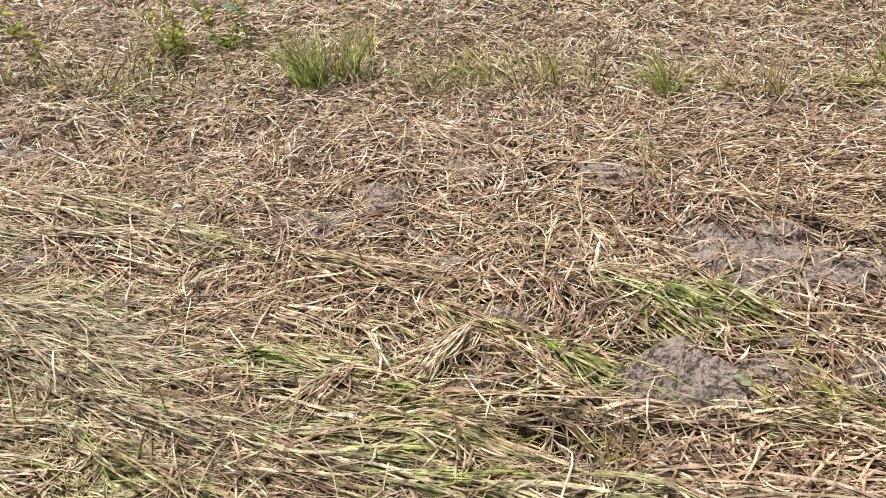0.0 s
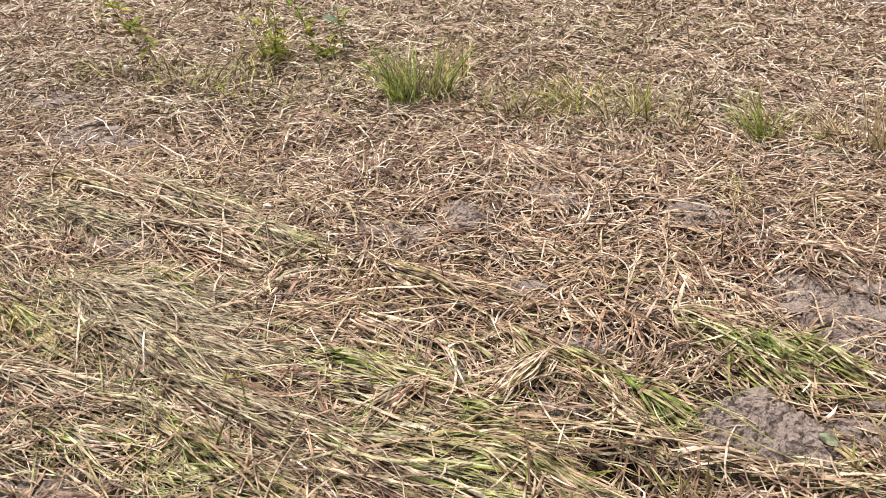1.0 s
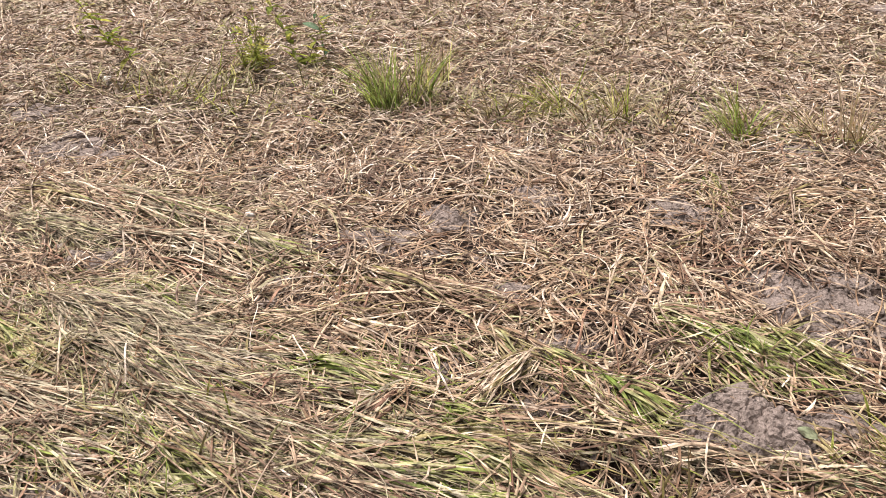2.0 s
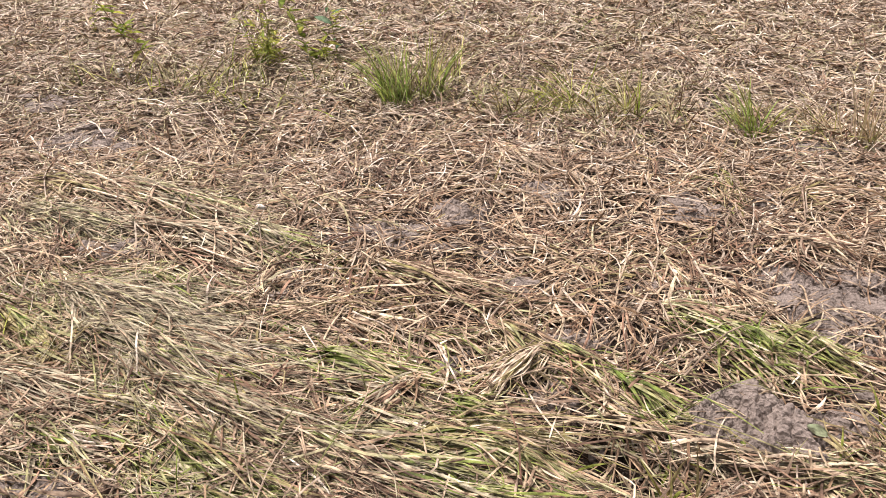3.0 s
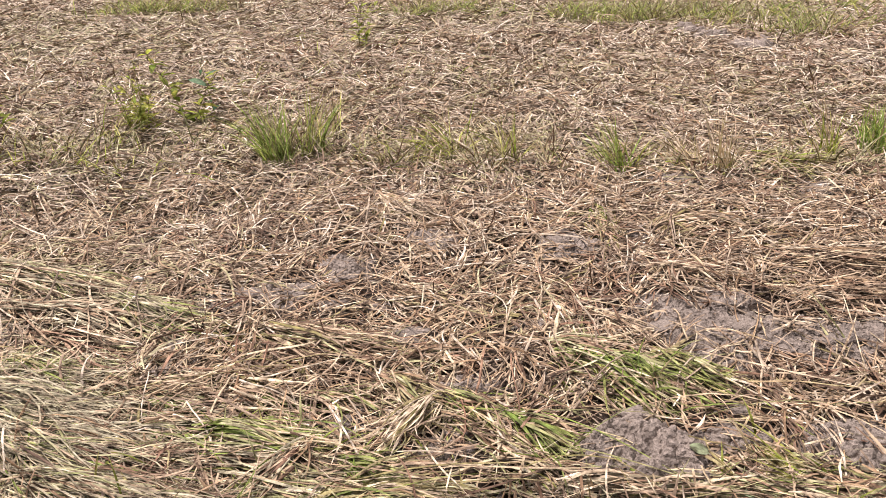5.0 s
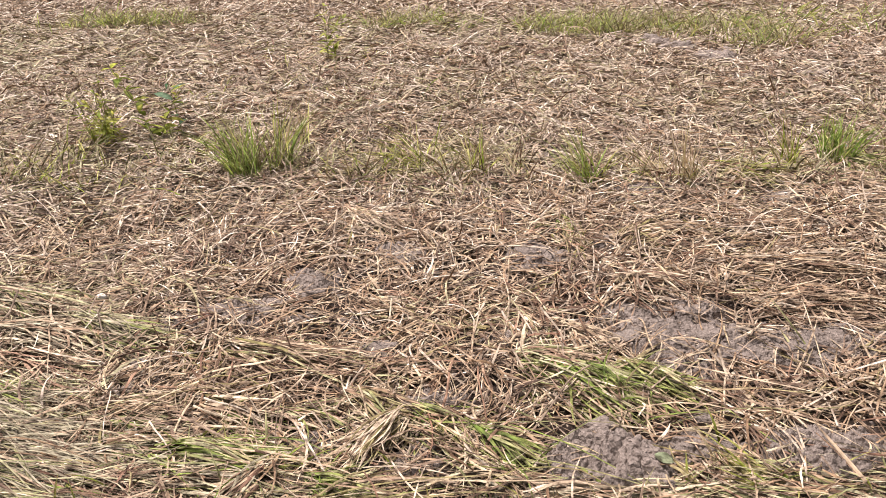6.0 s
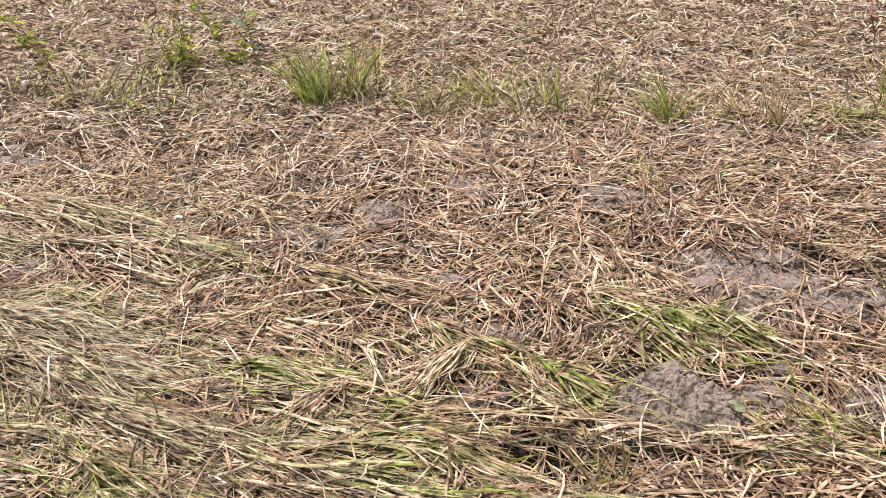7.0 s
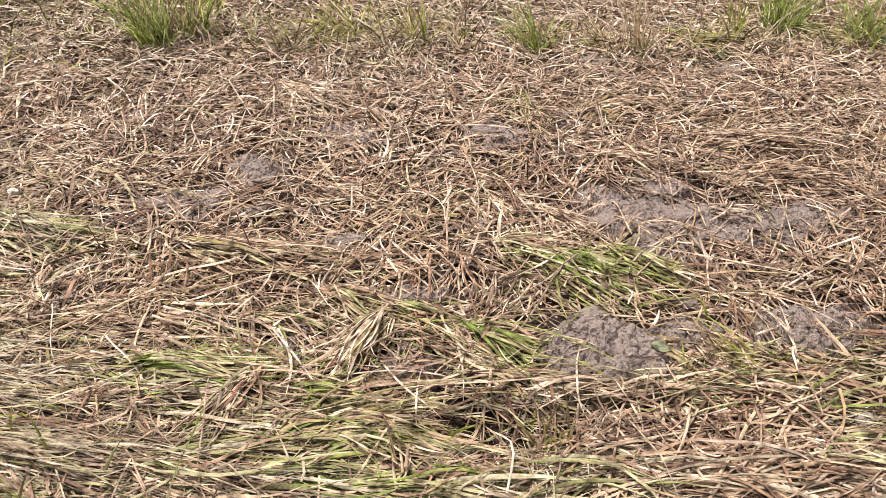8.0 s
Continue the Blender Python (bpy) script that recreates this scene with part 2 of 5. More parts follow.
patch(2.13, 3.46, 0.14, 0.10, 0.035, 0.9, "patch of dry mud clods before stubble")
patch(1.10, 4.42, 0.14, 0.09, 0.040, 0.9, "small patch of dry mud behind stubble")
patch(-0.79, 2.27, 0.08, 0.07, 0.025, 0.9, "small patch of crumbly mud in flattened grass")
patch(-1.60, 2.53, 0.13, 0.10, 0.035, 1.0, "small patch of crumbly mud in flattened grass")
patch(-2.00, 2.57, 0.10, 0.08, 0.030, 0.9, "small patch of crumbly mud in flattened grass")
patch(-2.39, 3.67, 0.22, 0.22, 0.060, 0.95, "patch of crumbly grey mud among straw")
patch(-2.98, 4.30, 0.20, 0.14, 0.060, 0.95, "patch of crumbly grey mud among straw")
patch(-2.75, 5.00, 0.30, 0.16, 0.040, 0.7, "patch of crumbly grey mud among straw")
patch(-0.54, 6.80, 0.28, 0.20, 0.040, 0.7, "patch of bare grey soil in straw")
patch(2.90, 7.55, 0.15, 0.13, 0.110, 1.0, "raised patch of bare mud at the far edge of the straw")
patch(3.03, 7.20, 0.10, 0.11, 0.120, 1.0, "raised patch of bare mud at the far edge of the straw")
patch(3.18, 6.75, 0.18, 0.14, 0.080, 1.0, "raised patch of bare mud at the far edge of the straw")
patch(3.17, 5.98, 0.14, 0.14, 0.050, 0.9, "small bare patch of mud in straw")
patch(3.62, 5.88, 0.26, 0.20, 0.050, 0.8, "bare patch of grey mud in straw")
patch(-1.24, 1.32, 0.20, 0.11, 0.030, 0.9, "patch of bare mud beside flattened grass")

# bare hollows without a mound
DIPS = [(-1.61, 4.86, 0.18, 0.16, 1.5), (0.27, 1.485, 0.19, 0.11, 1.7), (0.50, 1.46, 0.10, 0.04, 1.0), (0.39, 1.68, 0.05, 0.04, 1.0), (-0.12, 2.50, 0.10, 0.06, 1.2), (0.25, 2.92, 0.12, 0.06, 0.5), (1.7, 4.6, 0.3, 0.15, 0.4), (-3.5, 5.6, 0.5, 0.2, 0.6)]
MUDDY = [(x, y, 1.15 * rx, 1.15 * ry, bare) for x, y, rx, ry, high, bare, label in PATCHES] + DIPS


def mud(x, y):
    return np.clip(spots(x, y, MUDDY) * (0.55 + 0.9 * vnoise(x, y, 0.12, 3)), 0, 1)


# bunches of flattened grass and straw: root, tip, half-width, blades, shares of the materials
SWATHS = []


def lay(a, b, spread, n, mix, label, up=0.0):
    SWATHS.append((a, b, spread, n, mix, label, up))


lay((-2.38, 3.12), (-1.71, 2.89), 0.064, 388, {DRY: 0.6, YELLOW: 0.4}, "wide bunch of tan and yellow dry flattened straw")
lay((-2.27, 3.21), (-1.20, 2.73), 0.094, 480, {DRY: 0.6, COMBED: 0.3, OLIVE: 0.1}, "wide bunch of tan and pale grey-olive long flattened grass")
lay((-1.69, 3.06), (-1.22, 2.73), 0.057, 272, {OLIVE: 0.5, GREEN: 0.2, DRY: 0.3}, "bunch of olive and tan long flattened grass")
lay((-1.26, 2.78), (-0.80, 2.49), 0.051, 238, {OLIVE: 0.4, GREEN: 0.2, COMBED: 0.4}, "bunch of olive and pale grey-olive long flattened grass")
lay((-2.22, 2.86), (-1.64, 2.63), 0.077, 406, {OLIVE: 0.4, COMBED: 0.6}, "wide bunch of pale grey-olive and olive long flattened grass")
lay((-1.72, 2.74), (-1.00, 2.49), 0.058, 372, {DRY: 0.7, COMBED: 0.3}, "bunch of tan and pale grey-olive long flattened grass")
lay((-1.43, 2.50), (-0.98, 2.37), 0.044, 173, {RED: 0.3, DRY: 0.7}, "bunch of tan and rust-brown dry flattened straw")
lay((-1.46, 2.39), (-1.11, 2.15), 0.032, 115, {OLIVE: 0.5, YELLOW: 0.3, GREEN: 0.2}, "bunch of olive and yellow long flattened grass")
lay((-1.75, 2.25), (-1.46, 2.06), 0.040, 118, {OLIVE: 0.6, GREEN: 0.2, COMBED: 0.2}, "bunch of olive and green long flattened grass")
lay((-0.77, 2.50), (-0.50, 2.41), 0.034, 79, {YELLOW: 0.4, OLIVE: 0.3, GREEN: 0.1, DRY: 0.2}, "bunch of yellow and olive long flattened grass")
lay((-0.65, 2.49), (-0.06, 2.24), 0.045, 243, {DRY: 0.5, YELLOW: 0.2, OLIVE: 0.2, PALE: 0.1}, "bunch of tan and yellow long flattened grass")
lay((-0.58, 2.37), (-0.06, 2.25), 0.036, 163, {RED: 0.4, DRY: 0.4, OLD: 0.2}, "bunch of rust-brown and tan dry flattened straw")
lay((-0.08, 2.18), (0.21, 2.26), 0.030, 78, {OLIVE: 0.3, DRY: 0.7}, "bunch of tan and olive long flattened grass")
lay((-0.73, 2.20), (-0.37, 2.02), 0.036, 125, {DRY: 0.6, PALE: 0.2, YELLOW: 0.2}, "bunch of tan and bleached pale dry flattened straw")
lay((-0.52, 2.06), (-0.36, 2.00), 0.020, 50, {GREEN: 0.6, OLIVE: 0.4}, "narrow bunch of green and olive long flattened grass")
lay((-0.37, 2.06), (-0.11, 1.93), 0.033, 81, {DRY: 0.5, OLIVE: 0.3, GREEN: 0.2}, "bunch of tan and olive long flattened grass")
lay((-0.13, 2.12), (0.13, 1.94), 0.041, 110, {YELLOW: 0.3, DRY: 0.5, OLIVE: 0.2}, "bunch of tan and yellow long flattened grass")
lay((0.08, 1.99), (0.34, 1.78), 0.042, 120, {YELLOW: 0.3, GREEN: 0.3, OLIVE: 0.2, DRY: 0.2}, "bunch of yellow and green long flattened grass")
lay((0.25, 1.87), (0.47, 1.67), 0.031, 110, {GREEN: 0.5, OLIVE: 0.3, YELLOW: 0.2}, "bunch of green and olive long flattened grass", 0.015)
lay((0.26, 1.69), (0.36, 1.56), 0.020, 50, {GREEN: 0.5, DRY: 0.5}, "narrow bunch of green and tan long flattened grass")
lay((0.45, 2.21), (0.80, 2.13), 0.037, 115, {DRY: 0.6, OLIVE: 0.4}, "bunch of tan and olive long flattened grass")
lay((0.48, 2.18), (0.85, 1.91), 0.052, 201, {GREEN: 0.4, OLIVE: 0.4, DRY: 0.2}, "bunch of green and olive long flattened grass")
lay((0.66, 2.10), (0.77, 1.93), 0.043, 120, {GREEN: 0.7, OLIVE: 0.3}, "fresh green grass lying on a flattened tussock", 0.015)
lay((0.79, 2.13), (0.98, 1.92), 0.036, 120, {GREEN: 0.4, YELLOW: 0.3, OLIVE: 0.3}, "bunch of green and yellow long flattened grass", 0.01)
lay((0.62, 2.40), (0.81, 2.18), 0.040, 99, {DRY: 0.8, PALE: 0.2}, "bunch of tan and bleached pale dry flattened straw")
lay((-1.06, 2.16), (-0.60, 2.05), 0.037, 148, {DRY: 0.5, OLIVE: 0.3, PALE: 0.2}, "bunch of tan and olive long flattened grass")
lay((-0.95, 2.09), (-0.62, 1.97), 0.024, 72, {GREEN: 0.4, OLIVE: 0.6}, "narrow bunch of olive and green long flattened grass")
lay((-0.94, 1.93), (-0.55, 1.82), 0.028, 97, {OLIVE: 0.4, GREEN: 0.4, COMBED: 0.2}, "bunch of olive and green long flattened grass")
lay((-0.70, 1.89), (-0.28, 1.78), 0.038, 190, {GREEN: 0.5, OLIVE: 0.4, DRY: 0.1}, "bunch of green and olive long flattened grass", 0.015)
lay((0.08, 1.94), (-0.08, 1.76), 0.030, 70, {PALE: 0.7, YELLOW: 0.3}, "bunch of bleached pale and yellow dry flattened straw", 0.04)
lay((-0.28, 1.80), (-0.47, 1.58), 0.042, 130, {RED: 0.2, DRY: 0.5, COMBED: 0.3}, "bunch of tan and rust-brown straw lying across the grass", 0.012)
lay((-0.81, 1.77), (-0.31, 1.72), 0.034, 143, {DRY: 0.5, COMBED: 0.5}, "bunch of tan and pale grey-olive long flattened grass")
lay((-0.23, 1.71), (-0.04, 1.62), 0.024, 90, {GREEN: 0.6, OLIVE: 0.4}, "narrow bunch of green and olive long flattened grass", 0.02)
lay((-0.37, 1.61), (-0.06, 1.55), 0.023, 62, {OLIVE: 0.5, DRY: 0.5}, "narrow bunch of olive and tan long flattened grass")
lay((-0.26, 1.55), (0.16, 1.56), 0.016, 58, {PALE: 0.5, YELLOW: 0.5}, "narrow bunch of bleached pale and yellow dry flattened straw", 0.03)
lay((-0.30, 1.53), (0.24, 1.42), 0.034, 260, {GREEN: 0.3, OLIVE: 0.4, YELLOW: 0.3}, "bunch of olive and green long flattened grass", 0.012)
lay((-0.53, 1.54), (-0.13, 1.49), 0.026, 130, {OLIVE: 0.5, YELLOW: 0.2, COMBED: 0.3}, "bunch of olive and pale grey-olive long flattened grass", 0.005)
lay((-0.38, 1.45), (0.01, 1.40), 0.024, 150, {GREEN: 0.3, OLIVE: 0.5, COMBED: 0.2}, "narrow bunch of olive and green long flattened grass", 0.012)
lay((0.17, 1.67), (0.51, 1.57), 0.031, 92, {DRY: 0.6, COMBED: 0.4}, "bunch of tan and pale grey-olive long flattened grass")
lay((0.30, 1.58), (0.80, 1.51), 0.031, 133, {PALE: 0.2, DRY: 0.5, COMBED: 0.3}, "bunch of tan and pale grey-olive long flattened grass")
lay((0.50, 1.52), (0.93, 1.47), 0.030, 109, {YELLOW: 0.3, OLIVE: 0.4, DRY: 0.3}, "bunch of olive and yellow long flattened grass")
lay((0.78, 1.48), (0.94, 1.44), 0.018, 50, {GREEN: 0.6, OLIVE: 0.4}, "narrow bunch of green and olive long flattened grass")
lay((0.91, 1.76), (0.98, 1.51), 0.012, 50, {YELLOW: 0.6, OLIVE: 0.4}, "narrow bunch of yellow and olive long flattened grass")
lay((0.79, 1.59), (1.01, 1.62), 0.019, 50, {OLIVE: 0.5, DRY: 0.5}, "narrow bunch of olive and tan long flattened grass")
lay((-1.73, 2.21), (-0.90, 1.92), 0.096, 480, {COMBED: 0.7, OLIVE: 0.2, DRY: 0.1}, "wide bunch of pale grey-olive and olive long flattened grass")
lay((-1.54, 2.05), (-0.76, 1.72), 0.093, 480, {COMBED: 0.8, OLIVE: 0.1, DRY: 0.1}, "wide bunch of pale grey-olive and olive long flattened grass")
lay((-1.86, 2.09), (-1.36, 1.78), 0.049, 245, {YELLOW: 0.4, OLIVE: 0.4, GREEN: 0.2}, "bunch of yellow and olive long flattened grass")
lay((-0.92, 1.70), (-0.71, 1.55), 0.021, 50, {GREEN: 0.5, OLIVE: 0.5}, "narrow bunch of green and olive long flattened grass")
lay((-1.14, 1.73), (-0.57, 1.55), 0.053, 271, {COMBED: 0.5, DRY: 0.3, OLIVE: 0.2}, "bunch of pale grey-olive and tan long flattened grass")
lay((-1.23, 1.63), (-0.83, 1.55), 0.028, 98, {PALE: 0.3, COMBED: 0.7}, "bunch of pale grey-olive and bleached pale long flattened grass")
lay((-1.04, 1.56), (-0.66, 1.40), 0.034, 117, {OLIVE: 0.5, GREEN: 0.2, COMBED: 0.3}, "bunch of olive and pale grey-olive long flattened grass")
lay((-1.44, 1.56), (-1.07, 1.39), 0.033, 115, {OLIVE: 0.5, GREEN: 0.2, COMBED: 0.3}, "bunch of olive and pale grey-olive long flattened grass")
lay((-0.82, 1.44), (-0.66, 1.38), 0.010, 50, {RED: 0.9, DRY: 0.1}, "narrow bunch of rust-brown and tan dry flattened straw")
lay((-1.25, 1.53), (-1.02, 1.47), 0.018, 50, {RED: 0.4, COMBED: 0.6}, "narrow bunch of pale grey-olive and rust-brown long flattened grass")
lay((-0.68, 1.57), (-0.40, 1.41), 0.025, 69, {OLIVE: 0.5, GREEN: 0.2, DRY: 0.3}, "bunch of olive and tan long flattened grass")
lay((-1.76, 1.76), (-1.24, 1.62), 0.053, 238, {COMBED: 0.5, DRY: 0.3, RED: 0.2}, "bunch of pale grey-olive and tan long flattened grass")
lay((-0.90, 1.66), (-0.62, 1.52), 0.020, 53, {GREEN: 0.4, OLIVE: 0.6}, "narrow bunch of olive and green long flattened grass")
lay((-0.64, 1.50), (-0.27, 1.40), 0.021, 69, {OLIVE: 0.5, COMBED: 0.5}, "narrow bunch of olive and pale grey-olive long flattened grass")
lay((-0.21, 1.38), (0.26, 1.30), 0.021, 160, {GREEN: 0.3, OLIVE: 0.4, DRY: 0.3}, "narrow bunch of olive and green long flattened grass", 0.012)
lay((0.40, 1.32), (0.79, 1.22), 0.024, 83, {DRY: 0.6, RED: 0.2, COMBED: 0.2}, "narrow bunch of tan and rust-brown long flattened grass")
lay((0.47, 1.23), (1.10, 1.10), 0.027, 147, {DRY: 0.7, COMBED: 0.3}, "bunch of tan and pale grey-olive long flattened grass")
lay((0.78, 1.27), (1.14, 1.14), 0.027, 88, {DRY: 0.6, RED: 0.4}, "bunch of tan and rust-brown dry flattened straw")
lay((0.71, 1.55), (1.21, 1.38), 0.027, 121, {OLIVE: 0.4, DRY: 0.6}, "bunch of tan and olive long flattened grass")
lay((0.69, 1.38), (1.04, 1.37), 0.016, 50, {YELLOW: 0.4, OLIVE: 0.3, DRY: 0.3}, "narrow bunch of yellow and olive long flattened grass")
lay((1.01, 1.53), (1.31, 1.36), 0.028, 81, {DRY: 0.6, OLIVE: 0.4}, "bunch of tan and olive long flattened grass")
lay((0.94, 1.66), (1.12, 1.49), 0.015, 50, {YELLOW: 0.6, OLIVE: 0.4}, "narrow bunch of yellow and olive long flattened grass")
lay((1.45, 2.73), (2.06, 2.55), 0.084, 170, {DRY: 0.8, OLD: 0.2}, "wide bunch of tan and weathered grey-brown dry flattened straw")
lay((1.40, 2.39), (1.90, 2.35), 0.061, 120, {DRY: 0.8, OLD: 0.2}, "wide bunch of tan and weathered grey-brown dry flattened straw")
lay((0.92, 2.67), (1.30, 2.56), 0.049, 163, {DRY: 0.8, PALE: 0.2}, "bunch of tan and bleached pale dry flattened straw")
lay((1.07, 3.02), (1.38, 3.20), 0.053, 161, {DRY: 0.5, YELLOW: 0.3, PALE: 0.2}, "bunch of tan and yellow dry flattened straw")
lay((0.90, 3.38), (0.92, 2.99), 0.028, 95, {PALE: 0.4, YELLOW: 0.3, GREEN: 0.3}, "bunch of bleached pale and yellow long flattened grass")
lay((1.91, 3.91), (2.29, 3.63), 0.070, 190, {SPROUT: 0.25, YELLOW: 0.45, HAY: 0.3}, "wide bunch of yellow-green grass lying between stubble")
lay((2.69, 3.95), (2.87, 3.65), 0.086, 249, {GREEN: 0.4, OLIVE: 0.3, YELLOW: 0.3}, "wide bunch of green and olive long flattened grass")
lay((1.54, 3.64), (1.58, 4.30), 0.033, 185, {PALE: 0.8, YELLOW: 0.2}, "bunch of bleached pale and yellow dry flattened straw")
lay((-0.17, 3.66), (0.10, 3.38), 0.059, 192, {PALE: 0.6, YELLOW: 0.2, DRY: 0.2}, "bunch of bleached pale and yellow dry flattened straw")
lay((-1.16, 3.20), (-0.81, 2.97), 0.037, 131, {PALE: 0.5, DRY: 0.5}, "bunch of bleached pale and tan dry flattened straw")

HOLLOWS = [(0.26, 1.49, 0.13, 0.065, 0.10), (-0.12, 2.51, 0.09, 0.05, 0.045), (0.50, 1.47, 0.10, 0.04, 0.03), (0.39, 1.69, 0.05, 0.03, 0.03), (-1.60, 4.86, 0.2, 0.12, 0.04)]


def heaped(x, y):
    """The grass lies on low ridges, one under each bunch."""
    h = np.zeros(np.shape(x))
    for (ax, ay), (bx, by), spread, n, mix, label, up in SWATHS:
        d = math.hypot(bx - ax, by - ay)
        ux, uy = (bx - ax) / d, (by - ay) / d
        along, off = (x - ax) * ux + (y - ay) * uy, (y - ay) * ux - (x - ax) * uy
        h = np.maximum(h, min(0.045 if by < 2.9 else 0.012, 0.6 * spread + 0.012) * np.exp(-((along / d - 0.45) / 0.42) ** 2 - (off / (1.2 * spread)) ** 2))
    return h


def height(x, y):
    m = mud(x, y)
    h = -0.02 + 0.03 * (vnoise(x, y, 1.1, 1) - 0.5) + 0.02 * (vnoise(x, y, 0.33, 2) - 0.5) + (0.008 + 0.016 * m) * (vnoise(x, y, 0.10, 4) - 0.5) + (0.004 + 0.012 * m) * (vnoise(x, y, 0.045, 5) - 0.5)
    h = h + heaped(x, y)
    for cx, cy, rx, ry, a in HOLLOWS:
        h = h - a * np.exp(-(((x - cx) / rx) ** 2 + ((y - cy) / ry) ** 2))
    far = np.clip((np.hypot(x, y) - 25) / 60, 0, 1)
    return h + far * (1.2 * (vnoise(x, y, 45.0, 6) - 0.5))


def flow(x, y):
    """The way in which the long flattened grass lies, in radians: that of the bunches near by, else leaning to +x."""
    lean = np.radians(np.interp(x, [-2.4, -1.6, -1.0, -0.4, 0.2, 0.8, 1.6], [-36, -30, -22, -14, -14, -16, -16]))
    u, v = 0.25 * np.cos(lean), 0.25 * np.sin(lean)
    for (ax, ay), (bx, by), spread, n, mix, label, up in SWATHS:
        d = math.hypot(bx - ax, by - ay)
        if bx - ax < 0.5 * d or d < 0.24:
            continue
        for at in (0.15, 0.5, 0.85):
            w = np.exp(-(((x - ax - at * (bx - ax)) / 0.16) ** 2 + ((y - ay - at * (by - ay)) / 0.08) ** 2))
            u, v = u + w * (bx - ax) / d, v + w * (by - ay) / d
    return np.arctan2(v, u) + np.radians(26 * (vnoise(x, y, 0.30, 8) - 0.5) + 16 * (vnoise(x, y, 0.12, 9) - 0.5))


# ---- mesh makers ----
def make_mesh(name, verts, quads, mat, uv=None, smooth=True):
    me = bpy.data.meshes.new(name)
    verts, quads = np.asarray(verts, np.float32), np.asarray(quads, np.int32)
    me.vertices.add(len(verts))
    me.vertices.foreach_set("co", verts.ravel())
    k = quads.shape[1]
    me.loops.add(quads.size)
    me.loops.foreach_set("vertex_index", quads.ravel())
    me.polygons.add(len(quads))
    me.polygons.foreach_set("loop_start", np.arange(0, quads.size, k, dtype=np.int32))
    me.polygons.foreach_set("use_smooth", np.full(len(quads), smooth))
    if uv is not None:
        me.uv_layers.new(name="UVMap").data.foreach_set("uv", np.asarray(uv, np.float32)[quads.ravel()].ravel())
    me.materials.append(mat)
    me.update(calc_edges=True)
    me.validate()
    return me


def strips(centre, side, up, width, leaf=True, stem=False, fold=0.16, flat=False):
    """Strips along centre lines (n, s, 3): blades folded along their middle, half-round stalks (fold 0.45), or closed three-sided stems. side, up: (n, s, 3). width: (n,)."""
    n, s, _ = centre.shape
    at = np.linspace(0, 1, s)[None, :]
    if leaf:
        taper = np.minimum(1, 0.55 + 2.5 * at) * np.minimum(1, 0.12 + 2.4 * (1 - at))
    else:
        taper = 1 - 0.2 * at
    w = (width[:, None] * taper)[..., None]
    if flat:
        verts = np.stack([centre - 0.5 * w * side, centre + 0.5 * w * side], 2).reshape(-1, 3)
        first = (np.arange(n)[:, None] * s * 2 + np.arange(s - 1)[None, :] * 2).ravel()
        quads = np.stack([first, first + 1, first + 3, first + 2], -1)
        uv = np.stack(np.broadcast_arrays(np.array([0.0, 1.0])[None, None, :], np.broadcast_to(at, (n, s))[:, :, None]), -1).reshape(-1, 2)
        return verts, quads, uv
    if stem:
        ring = [centre + w * (0.5 * np.cos(a) * side + 0.5 * np.sin(a) * up) for a in (0.3, 2.4, 4.5)]
    else:
        ring = [centre - 0.5 * w * side, centre + fold * w * up, centre + 0.5 * w * side]
    verts = np.stack(ring, 2).reshape(-1, 3)
    k = 3 if stem else 2
    first = (np.arange(n)[:, None, None] * s * 3 + np.arange(s - 1)[None, :, None] * 3 + np.arange(k)[None, None, :])
    nxt = np.where(np.arange(k) < 2, 1, -2)[None, None, :]
    quads = np.stack([first, first + nxt, first + nxt + 3, first + 3], -1).reshape(-1, 4)
    uv = np.stack(np.broadcast_arrays(np.linspace(0, 1, 3)[None, None, :], np.broadcast_to(at, (n, s))[:, :, None]), -1).reshape(-1, 2)
    return verts, quads, uv


